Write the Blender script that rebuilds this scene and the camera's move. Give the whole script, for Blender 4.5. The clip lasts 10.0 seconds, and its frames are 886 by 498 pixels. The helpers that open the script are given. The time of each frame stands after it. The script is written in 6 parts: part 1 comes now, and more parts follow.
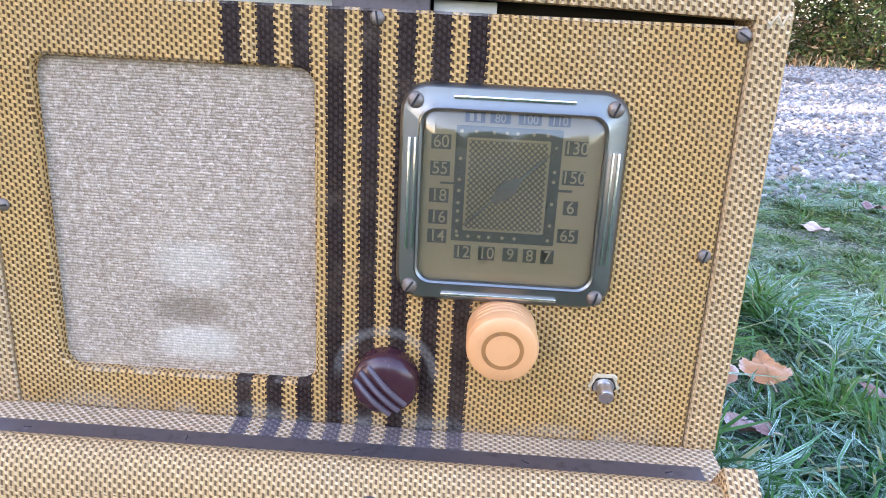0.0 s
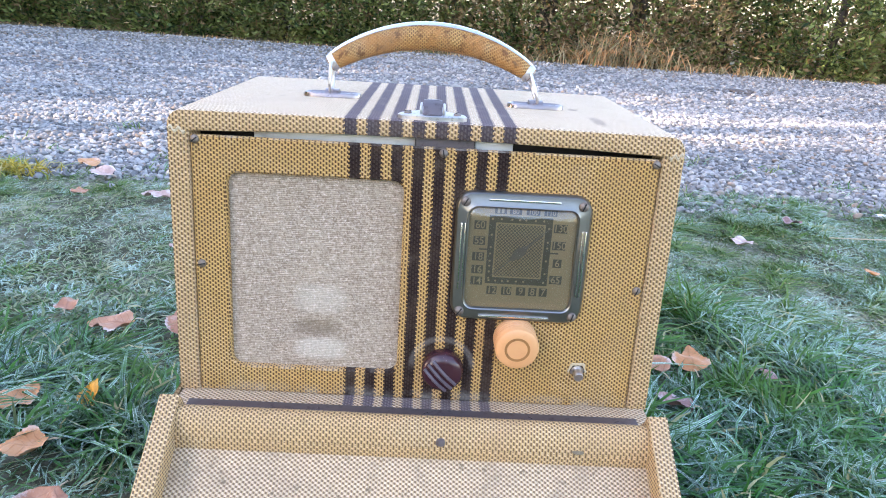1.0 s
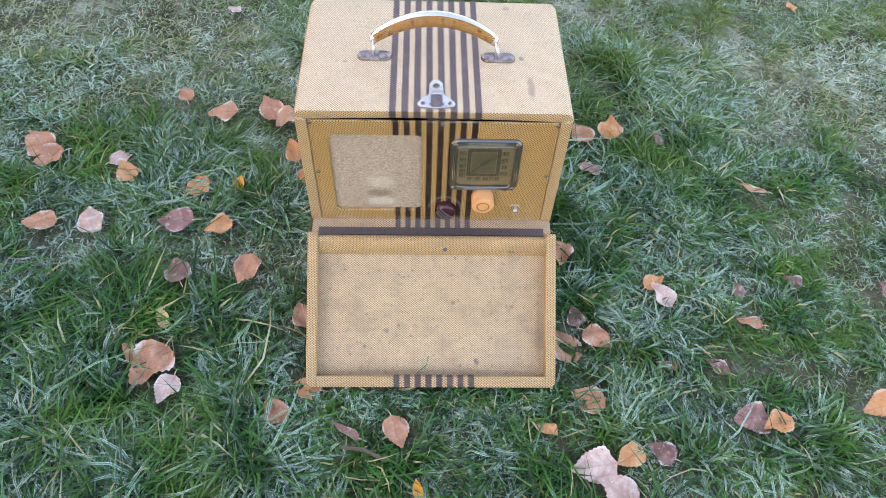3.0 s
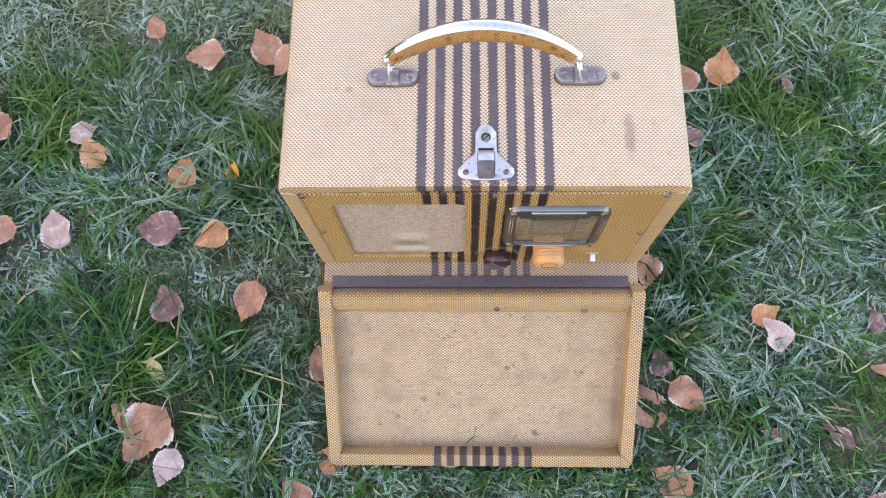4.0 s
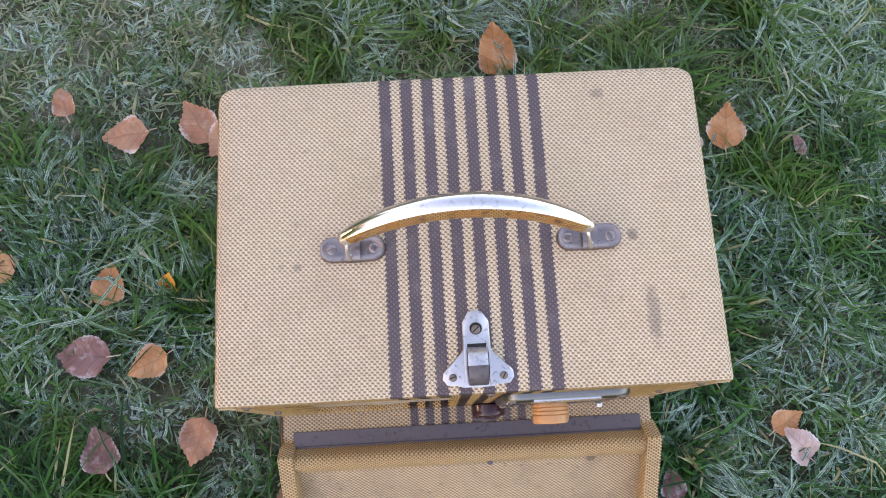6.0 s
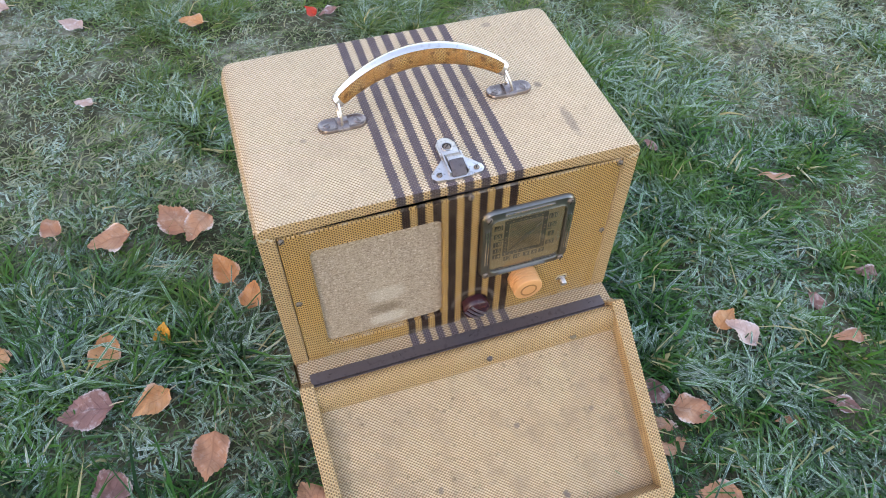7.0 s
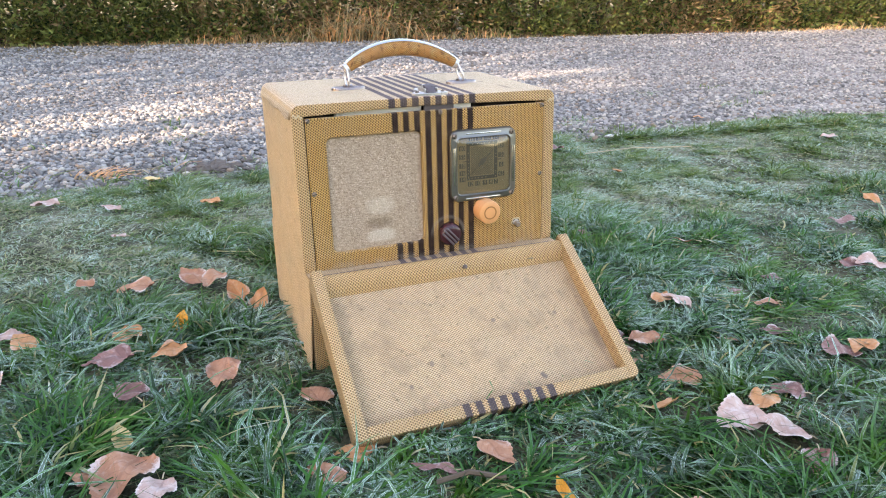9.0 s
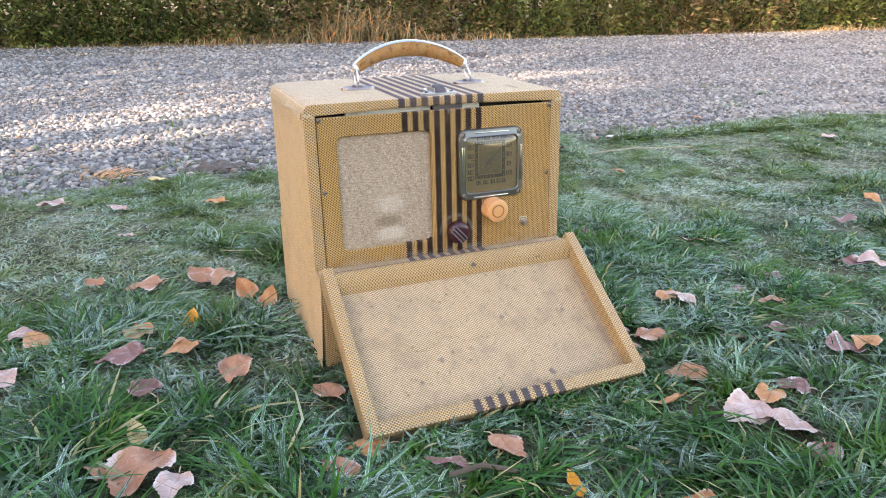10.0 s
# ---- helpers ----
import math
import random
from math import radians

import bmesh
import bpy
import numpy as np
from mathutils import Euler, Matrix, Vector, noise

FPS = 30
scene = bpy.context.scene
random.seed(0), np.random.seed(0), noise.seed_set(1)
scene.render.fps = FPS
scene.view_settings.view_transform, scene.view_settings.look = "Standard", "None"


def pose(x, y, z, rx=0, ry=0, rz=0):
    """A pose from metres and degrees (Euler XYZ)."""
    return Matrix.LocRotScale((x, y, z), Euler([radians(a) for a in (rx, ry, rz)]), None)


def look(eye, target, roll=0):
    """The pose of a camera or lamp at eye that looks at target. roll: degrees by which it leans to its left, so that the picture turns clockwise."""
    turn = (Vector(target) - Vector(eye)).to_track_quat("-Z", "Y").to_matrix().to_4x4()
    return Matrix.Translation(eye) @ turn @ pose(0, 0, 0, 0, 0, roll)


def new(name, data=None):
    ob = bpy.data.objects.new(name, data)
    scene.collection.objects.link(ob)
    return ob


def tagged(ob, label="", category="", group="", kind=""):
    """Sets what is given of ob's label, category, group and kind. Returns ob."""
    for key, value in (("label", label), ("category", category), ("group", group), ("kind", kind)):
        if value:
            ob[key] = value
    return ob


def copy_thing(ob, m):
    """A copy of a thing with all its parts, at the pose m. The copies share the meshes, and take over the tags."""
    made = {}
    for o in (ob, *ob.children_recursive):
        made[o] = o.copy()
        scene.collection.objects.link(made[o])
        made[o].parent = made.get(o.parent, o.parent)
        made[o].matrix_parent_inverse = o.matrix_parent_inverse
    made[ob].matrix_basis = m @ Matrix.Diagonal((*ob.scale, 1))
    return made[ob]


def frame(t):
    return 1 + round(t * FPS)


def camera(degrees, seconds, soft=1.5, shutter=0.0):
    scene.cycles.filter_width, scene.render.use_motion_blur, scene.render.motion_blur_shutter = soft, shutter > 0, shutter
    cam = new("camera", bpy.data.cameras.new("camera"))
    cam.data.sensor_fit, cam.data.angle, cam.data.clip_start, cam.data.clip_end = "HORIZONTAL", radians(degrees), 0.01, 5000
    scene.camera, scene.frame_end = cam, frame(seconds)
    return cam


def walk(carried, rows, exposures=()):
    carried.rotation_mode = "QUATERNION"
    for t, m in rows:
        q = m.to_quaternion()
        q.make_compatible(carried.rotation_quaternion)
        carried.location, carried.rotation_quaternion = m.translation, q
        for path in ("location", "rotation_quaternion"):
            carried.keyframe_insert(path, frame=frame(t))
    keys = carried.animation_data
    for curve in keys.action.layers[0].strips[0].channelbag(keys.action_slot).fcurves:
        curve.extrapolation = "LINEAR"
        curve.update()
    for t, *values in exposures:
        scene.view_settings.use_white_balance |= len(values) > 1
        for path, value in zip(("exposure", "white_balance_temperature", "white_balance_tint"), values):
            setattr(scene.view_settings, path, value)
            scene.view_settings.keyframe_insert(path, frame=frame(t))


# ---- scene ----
cam = camera(64.9, 10.0, soft=1.0)
PATH = [
    (0, (0.05, -0.281, 0.258), (-0.019, 1.604, -0.408), 2.8),
    (0.5, (0.029, -0.35, 0.289), (0.051, 1.54, -0.363), 3.6),
    (1, (0.002, -0.445, 0.342), (0.052, 1.441, -0.321), 3.5),
    (1.5, (-0.015, -0.526, 0.417), (0.053, 1.301, -0.393), 4.3),
    (2, (-0.012, -0.586, 0.674), (0.026, 1.052, -0.473), 1.2),
    (2.5, (-0.013, -0.635, 0.815), (0.056, 0.798, -0.579), 3.0),
    (2.7, (-0.017, -0.647, 0.848), (0.072, 0.678, -0.647), 3.7),
    (3.8, (-0.007, -0.274, 0.824), (-0.071, 0.386, -1.062), -5.2),
    (4, (-0.014, -0.204, 0.786), (-0.08, 0.356, -1.133), -6.5),
    (4.5, (-0.006, -0.063, 0.737), (0.006, 0.354, -1.219), 1.1),
    (5, (-0.006, 0.031, 0.708), (0.002, 0.299, -1.274), 3.1),
    (5.2, (-0.002, 0.041, 0.7), (-0.021, 0.269, -1.287), -2.9),
    (6.3, (-0.04, -0.075, 0.72), (0.041, 0.496, -1.195), 0.8),
    (6.5, (-0.057, -0.148, 0.708), (0.082, 0.554, -1.16), 0.5),
    (7, (-0.14, -0.363, 0.683), (0.267, 0.794, -0.897), 1.5),
    (7.5, (-0.21, -0.538, 0.568), (0.315, 0.885, -0.736), 2.1),
    (8, (-0.262, -0.635, 0.438), (0.395, 1.075, -0.363), 1.0),
    (8.5, (-0.299, -0.751, 0.394), (0.369, 0.983, -0.345), 0.5),
    (9, (-0.302, -0.773, 0.392), (0.407, 0.959, -0.315), -0.2),
    (9.5, (-0.312, -0.78, 0.389), (0.409, 0.947, -0.316), -0.4),
    (10, (-0.318, -0.778, 0.392), (0.396, 0.953, -0.312), -0.2),
]
EXPOSURES = [(0.0, 3.50, 6250, 25), (0.5, 3.36, 6350, 23), (1.0, 3.35, 6600, 22), (1.5, 3.20, 7050, 21), (2.6, 3.12, 7900, 22), (4.0, 3.06, 8150, 28), (5.2, 2.70, 8250, 30), (6.5, 2.68, 8250, 26), (7.5, 3.13, 8100, 20), (8.5, 3.12, 8050, 21), (10.0, 3.10, 8050, 22)]
walk(cam, [(t, look(eye, target, roll)) for t, eye, target, roll in PATH], EXPOSURES)

# ---- world and sun ----
SUN_ELEVATION, SUN_TURN = 15.5, 254.0
world = bpy.data.worlds.new("sky")
scene.world = world
world.use_nodes = True
wn = world.node_tree.nodes
sky = wn.new("ShaderNodeTexSky")
sky.sky_type = "NISHITA"
sky.sun_disc = False
sky.sun_elevation = radians(SUN_ELEVATION)
sky.sun_rotation = radians(SUN_TURN)
sky.air_density, sky.dust_density, sky.ozone_density = 1.0, 1.6, 1.4
wn["Background"].inputs["Strength"].default_value = 0.15
world.node_tree.links.new(sky.outputs["Color"], wn["Background"].inputs["Color"])
sun = new("sun", bpy.data.lights.new("sun", "SUN"))
sun.data.energy, sun.data.angle, sun.data.color = 2.3, radians(0.7), (1.0, 0.90, 0.76)
sun_dir = Vector((math.sin(radians(SUN_TURN)) * math.cos(radians(SUN_ELEVATION)),
                  math.cos(radians(SUN_TURN)) * math.cos(radians(SUN_ELEVATION)), math.sin(radians(SUN_ELEVATION))))
sun.matrix_world = look(sun_dir * 20, (0, 0, 0))


# ---- materials ----
class Mat:
    """A short way to write node materials."""

    def __init__(self, name):
        self.m = bpy.data.materials.new(name)
        self.m.use_nodes = True
        self.t = self.m.node_tree
        self.b = self.t.nodes["Principled BSDF"]
        self.out = self.t.nodes["Material Output"]

    def n(self, kind, operation=None, use_clamp=False, blend_type=None, smooth=False, uv_map=None):
        node = self.t.nodes.new("ShaderNode" + kind)
        if operation:
            node.operation = operation
        if use_clamp:
            node.use_clamp = True
        if blend_type:
            node.data_type, node.blend_type = "RGBA", blend_type
        if smooth:
            node.interpolation_type = "SMOOTHSTEP"
        if uv_map:
            node.uv_map = uv_map
        return node

    def put(self, socket, value):
        if hasattr(value, "is_output"):
            self.t.links.new(value, socket)
        elif value is not None:
            if isinstance(value, tuple) and len(value) == 3 and socket.type == "RGBA":
                value = (*value, 1)
            socket.default_value = value

    def math(self, op, a, b=None, c=None, clamp=False):
        node = self.n("Math", operation=op, use_clamp=clamp)
        for i, v in enumerate((a, b, c)):
            if v is not None:
                self.put(node.inputs[i], v)
        return node.outputs[0]

    def mix(self, f, a, b, blend="MIX"):
        node = self.n("Mix", blend_type=blend)
        self.put(node.inputs[0], f), self.put(node.inputs[6], a), self.put(node.inputs[7], b)
        return node.outputs[2]

    def step(self, v, lo, hi, a=0.0, b=1.0):
        node = self.n("MapRange", smooth=True)
        for i, x in enumerate((v, lo, hi, a, b)):
            self.put(node.inputs[i], x)
        return node.outputs[0]

    def noise(self, scale, detail=3.0, rough=0.55, where=None, what="Fac"):
        node = self.n("TexNoise")
        node.inputs["Scale"].default_value, node.inputs["Detail"].default_value, node.inputs["Roughness"].default_value = scale, detail, rough
        self.put(node.inputs["Vector"], where if where is not None else self.place())
        return node.outputs[what]

    def place(self):
        if not hasattr(self, "_geo"):
            self._geo = self.n("NewGeometry")
        return self._geo.outputs["Position"]

    def island(self):
        self.place()
        return self._geo.outputs["Random Per Island"]

    def rand(self):
        return self.n("ObjectInfo").outputs["Random"]

    def bump(self, height, strength=0.3, distance=0.001):
        node = self.n("Bump")
        node.inputs["Strength"].default_value, node.inputs["Distance"].default_value = strength, distance
        self.put(node.inputs["Height"], height)
        self.put(self.b.inputs["Normal"], node.outputs[0])
        return self

    def set(self, color=None, rough=None, metal=None, spec=None):
        self.put(self.b.inputs["Base Color"], color)
        self.put(self.b.inputs["Roughness"], rough)
        self.put(self.b.inputs["Metallic"], metal)
        self.put(self.b.inputs["Specular IOR Level"], spec)
        return self


def tweed(name, start, pitch, dark, fade_sheen, gloss, dirt=0.35, stripes=True, dots=0.18, smear=None, su=0.0021, sv=0.0033, relief=0.8, depth=1.0, halo=None, ruddy=0.0, gap=(0.24, 0.38), spec=0.20):
    """Woven luggage cloth: straw-coloured grains of yarn with brown weft between, dark stripes along v."""
    m = Mat(name)
    uv = m.n("UVMap", uv_map="cloth").outputs[0]
    wob = m.noise(55, 3, 0.6, uv, "Color")
    sep = m.n("SeparateXYZ")
    vadd = m.n("VectorMath", operation="MULTIPLY_ADD")
    m.put(vadd.inputs[0], wob), m.put(vadd.inputs[1], (0.0014, 0.0014, 0)), m.put(vadd.inputs[2], uv)
    m.put(sep.inputs[0], vadd.outputs[0])
    u, v = sep.outputs[0], sep.outputs[1]
    col = m.math("DIVIDE", u, su)
    side = m.math("SUBTRACT", m.math("FRACT", col), 0.5)
    odd = m.math("MODULO", m.math("ADD", m.math("FLOOR", col), 6000.0), 2.0)
    row = m.math("MULTIPLY_ADD", odd, 0.46, m.math("MULTIPLY_ADD", side, 0.16, m.math("DIVIDE", v, sv)))
    fu = m.math("ABSOLUTE", side)
    fv = m.math("ABSOLUTE", m.math("SUBTRACT", m.math("FRACT", row), 0.5))
    cell = m.n("CombineXYZ")
    m.put(cell.inputs[0], m.math("FLOOR", col)), m.put(cell.inputs[1], m.math("FLOOR", m.math("ADD", row, 0.5)))
    luck = m.n("TexWhiteNoise")
    m.put(luck.inputs["Vector"], cell.outputs[0])
    du, dv = m.step(fu, dots, dots + 0.14, 1, 0), m.step(fv, gap[0], gap[1], 1, 0)
    dot = m.math("MULTIPLY", du, dv)
    grain = m.math("MULTIPLY", m.step(fv, gap[0] - 0.02, gap[1] - 0.04, 0, 1), m.step(fu, 0.26, 0.5, 1, 0.15))
    big = m.noise(9, 4, 0.6, uv)
    fine = m.noise(900, 2, 0.6, uv)
    blotch = m.noise(38, 4, 0.65, uv)
    straw = m.mix(m.step(big, 0.3, 0.72), (0.760, 0.432, 0.176), (0.655, 0.340, 0.120))
    straw = m.mix(m.math("MULTIPLY", m.step(blotch, 0.35, 0.75), 0.5), straw, (0.70, 0.47, 0.185))
    # paler cloth: fading, and on the lid also the sky's sheen
    straw = m.mix(fade_sheen, straw, (0.96, 0.85, 0.725))
    straw = m.mix(m.math("MULTIPLY", m.step(m.noise(17, 3, 0.6, uv), 0.46, 0.66), 0.34), straw, (0.84, 0.71, 0.50))
    core = m.mix(fade_sheen, (0.47, 0.270, 0.088), (0.50, 0.375, 0.255))
    straw = m.mix(m.math("MULTIPLY", luck.outputs["Value"], 0.5 - 0.35 * fade_sheen), straw, core)
    straw = m.mix(m.math("MULTIPLY", grain, 0.9), core, straw)
    straw = m.mix(m.math("MULTIPLY", fine, 0.30), straw, (0.40, 0.27, 0.10))
    weft = m.mix(fade_sheen, (0.085, 0.039, 0.016), (0.245, 0.160, 0.105))
    base = m.mix(m.math("MULTIPLY", dot, (0.97 - 0.2 * fade_sheen) * depth), straw, weft)
    if stripes:
        s = m.math("DIVIDE", m.math("ADD", u, m.math("MULTIPLY_ADD", m.math("GREATER_THAN", m.math("FRACT", m.math("DIVIDE", v, sv)), 0.5), 0.0009, -start - 0.0004)), pitch)
        on = m.math("MULTIPLY", m.math("LESS_THAN", m.math("FRACT", s), dark / pitch),
                    m.math("MULTIPLY", m.math("GREATER_THAN", s, 0.0), m.math("LESS_THAN", s, 7.9)))
        ink = m.mix(m.math("MULTIPLY", dot, 0.9), m.mix(fade_sheen, (0.022, 0.011, 0.008), (0.175, 0.135, 0.145)), m.mix(fade_sheen, (0.046, 0.030, 0.024), (0.28, 0.235, 0.235)))
        ink = m.mix(m.math("MULTIPLY", m.step(blotch, 0.5, 0.72), 0.35 * fade_sheen + 0.05), ink, (0.33, 0.27, 0.25))
        base = m.mix(on, base, ink)
    if ruddy:
        base = m.mix(m.math("MULTIPLY", m.step(m.noise(60, 4, 0.65, uv), 0.3, 0.6), ruddy), base, (0.44, 0.19, 0.055))
        base = m.mix(m.math("MULTIPLY", m.step(m.noise(140, 4, 0.7, uv), 0.50, 0.66), ruddy), base, (0.15, 0.060, 0.022))
    grime = m.math("MULTIPLY", m.step(m.noise(120, 5, 0.7, uv), 0.56, 0.75), dirt)
    base = m.mix(grime, base, (0.16, 0.11, 0.06))
    base = m.mix(m.math("MULTIPLY", m.step(m.noise(26, 5, 0.65, uv), 0.45, 0.7), dirt * 0.42), base, (0.27, 0.185, 0.12))
    for x, y, rx, ry, amount in smear or ():
        dx, dy = m.math("DIVIDE", m.math("SUBTRACT", u, x), rx), m.math("DIVIDE", m.math("SUBTRACT", v, y), ry)
        r = m.math("ADD", m.math("MULTIPLY", dx, dx), m.math("MULTIPLY", dy, dy))
        r = m.math("ADD", r, m.math("MULTIPLY", m.math("SUBTRACT", m.noise(170, 4, 0.7, uv), 0.5), 3.0))
        base = m.mix(m.math("MULTIPLY", m.step(r, 0.1, 1.3, 1, 0), amount), base, (0.15, 0.11, 0.10))
    if halo:
        hx, hz, r0 = halo
        dx, dz = m.math("SUBTRACT", u, hx), m.math("SUBTRACT", v, hz)
        r = m.math("SQRT", m.math("ADD", m.math("MULTIPLY", dx, dx), m.math("MULTIPLY", dz, dz)))
        ring = m.step(m.math("ABSOLUTE", m.math("SUBTRACT", r, r0)), 0.0008, 0.0032, 1, 0)
        scuff = m.math("MULTIPLY", m.math("MULTIPLY", ring, m.step(dz, -0.004, 0.006)), m.math("MULTIPLY_ADD", blotch, 0.3, 0.0))
        base = m.mix(scuff, base, (0.55, 0.50, 0.44))
        hem = m.math("MULTIPLY", m.step(v, 0.0765, 0.0860, 1, 0), m.step(blotch, 0.4, 0.65, 0.0, 0.35))
        base = m.mix(hem, base, (0.50, 0.44, 0.38))
    m.set(base, m.math("MULTIPLY_ADD", blotch, 0.2, gloss), 0.0, spec)
    high = m.math("SUBTRACT", grain, m.math("MULTIPLY", dot, 0.6))
    return m.bump(m.math("ADD", high, m.math("MULTIPLY", fine, 0.35)), relief, 0.0006).m


# lid cloth: faded, with the sky's pale sheen put into its colour too
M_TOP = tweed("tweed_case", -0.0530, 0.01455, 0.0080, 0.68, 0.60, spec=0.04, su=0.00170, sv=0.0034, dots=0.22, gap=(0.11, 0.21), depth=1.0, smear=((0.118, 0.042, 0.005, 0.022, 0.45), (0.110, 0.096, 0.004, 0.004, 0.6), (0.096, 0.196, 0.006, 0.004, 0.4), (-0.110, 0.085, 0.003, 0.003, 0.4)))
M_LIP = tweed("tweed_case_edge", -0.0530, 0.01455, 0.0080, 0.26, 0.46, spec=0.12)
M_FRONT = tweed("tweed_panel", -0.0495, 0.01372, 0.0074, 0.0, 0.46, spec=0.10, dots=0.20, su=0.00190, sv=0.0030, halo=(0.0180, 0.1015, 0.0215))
M_DOOR = tweed("tweed_door_rim", -0.0500, 0.0143, 0.0082, 0.28, 0.42)
M_FADED = tweed("tweed_bare", -0.0495, 0.01372, 0.0074, 0.62, 0.62, 0.5)
# stained lining, also darker along its +x edge and its free edge
M_LINING = tweed("tweed_lining", -0.0495, 0.01372, 0.0074, 0.52, 0.60, 1.1, stripes=False, dots=0.25, gap=(0.19, 0.31), su=0.0019, sv=0.0031, depth=1.0, smear=((0.062, -0.170, 0.004, 0.005, 0.8), (-0.10, -0.05, 0.05, 0.02, 0.10), (0.10, -0.16, 0.05, 0.02, 0.08), (0.149, -0.12, 0.006, 0.06, 0.3), (0.0, -0.185, 0.15, 0.005, 0.3), (0.03, -0.09, 0.003, 0.003, 0.6), (-0.09, -0.15, 0.0025, 0.003, 0.6), (-0.06, -0.128, 0.003, 0.004, 0.6), (0.11, -0.095, 0.003, 0.003, 0.5)))
M_NOSE = tweed("tweed_hinge_strip", -0.0495, 0.01372, 0.0074, 0.22, 0.42, stripes=False, su=0.0019, sv=0.0029)
M_SIDE = tweed("tweed_side", -0.05, 0.0143, 0.008, 0.40, 0.50, 0.60, stripes=False, dots=0.14, gap=(0.10, 0.26), depth=0.50, relief=0.35)
M_GRIP = tweed("worn_grip_weave", -0.05, 0.0143, 0.008, 0.0, 0.36, 0.65, stripes=False, dots=0.18, su=0.0016, sv=0.0026, relief=0.9, ruddy=0.85)


def speaker_cloth():
    m = Mat("grille_cloth")
    uv = m.n("UVMap", uv_map="cloth").outputs[0]
    sep = m.n("SeparateXYZ")
    m.put(sep.inputs[0], uv)
    row = m.math("MULTIPLY_ADD", m.noise(70, 3, 0.6, uv), 0.6, m.math("DIVIDE", sep.outputs[1], 0.00130))
    lie = m.n("CombineXYZ")
    m.put(lie.inputs[0], m.math("MULTIPLY", sep.outputs[0], 620.0)), m.put(lie.inputs[1], m.math("MULTIPLY", m.math("FLOOR", row), 7.3))
    knot = m.noise(1.0, 2, 0.6, lie.outputs[0])
    swell = m.step(m.math("ABSOLUTE", m.math("SUBTRACT", m.math("FRACT", row), 0.5)), 0.15, 0.5, 1, 0)
    thread = m.math("MULTIPLY", m.step(knot, 0.3, 0.68, 0.4, 1.0), m.math("MULTIPLY_ADD", swell, 0.55, 0.45))
    nub = m.noise(560, 3, 0.7, uv)
    big = m.noise(22, 4, 0.6, uv)
    grain = m.n("Mapping")
    m.put(grain.inputs["Vector"], uv)
    grain.inputs["Scale"].default_value = (270.0, 800.0, 1.0)
    c = m.mix(m.step(thread, 0.12, 0.75), (0.18, 0.122, 0.078), (0.52, 0.40, 0.295))
    c = m.mix(m.math("MULTIPLY", m.step(nub, 0.5, 0.66), 0.75), c, (0.74, 0.60, 0.49))
    c = m.mix(m.math("MULTIPLY", m.step(m.noise(0.9, 3, 0.7, grain.outputs[0]), 0.45, 0.58), 0.46), c, (0.175, 0.118, 0.074))
    c = m.mix(m.math("MULTIPLY", m.step(m.noise(0.38, 3, 0.75, grain.outputs[0]), 0.47, 0.56), 0.26), c, (0.175, 0.118, 0.074))
    c = m.mix(m.math("MULTIPLY", m.step(big, 0.35, 0.75), 0.3), c, (0.45, 0.36, 0.25))
    def spot(x, z, rx, rz, soft):
        dx = m.math("DIVIDE", m.math("SUBTRACT", sep.outputs[0], x), rx)
        dz = m.math("DIVIDE", m.math("SUBTRACT", sep.outputs[1], z), rz)
        r = m.math("ADD", m.math("POWER", m.math("ABSOLUTE", dx), 3.0), m.math("POWER", m.math("ABSOLUTE", dz), 3.0))
        return m.step(m.math("ADD", r, m.math("MULTIPLY", m.math("SUBTRACT", big, 0.5), 0.8)), soft, 1.2, 1, 0)

    # a darker patch in the cloth, with a paler one below and above it
    c = m.mix(m.math("MULTIPLY", spot(-0.070, 0.1245, 0.019, 0.0075, 0.0), 0.48), c, (0.12, 0.08, 0.045))
    c = m.mix(m.math("MULTIPLY", spot(-0.068, 0.1085, 0.020, 0.009, 0.0), 0.30), c, (0.80, 0.74, 0.62))
    c = m.mix(m.math("MULTIPLY", spot(-0.068, 0.146, 0.020, 0.012, 0.0), 0.22), c, (0.76, 0.69, 0.57))
    m.set(c, 0.85, 0.0, 0.2)
    return m.bump(m.math("ADD", thread, m.math("MULTIPLY", nub, 1.2)), 0.7, 0.0008).m


M_GRILLE = speaker_cloth()


def plain(name, color, rough, metal=0.0, vary=0.15, scale=180, bump=0.08, spec=0.5, dirt=(0.05, 0.04, 0.03), much=0.4):
    m = Mat(name)
    a, b = m.noise(scale, 4, 0.6), m.noise(scale / 7, 3, 0.6)
    c = m.mix(m.math("MULTIPLY", m.step(a, 0.52, 0.75), much), color, dirt)
    c = m.mix(m.math("MULTIPLY", b, vary), c, tuple(min(1, x * 1.5 + 0.02) for x in color))
    m.set(c, m.math("MULTIPLY_ADD", a, 0.22, max(0.02, rough - 0.1)), metal, spec)
    return m.bump(m.math("ADD", a, b), bump, 0.0006).m


M_NICKEL = plain("tarnished_nickel", (0.205, 0.200, 0.186), 0.36, 1.0, 0.2, 260, 0.06, dirt=(0.16, 0.14, 0.11), much=0.35)
M_CHROME = plain("worn_chrome", (0.80, 0.745, 0.70), 0.17, 1.0, 0.1, 220, 0.05, dirt=(0.30, 0.27, 0.24), much=0.45)
M_ZINC = plain("zinc_plate", (0.60, 0.565, 0.55), 0.36, 1.0, 0.2, 360, 0.16, dirt=(0.10, 0.085, 0.07), much=0.75)
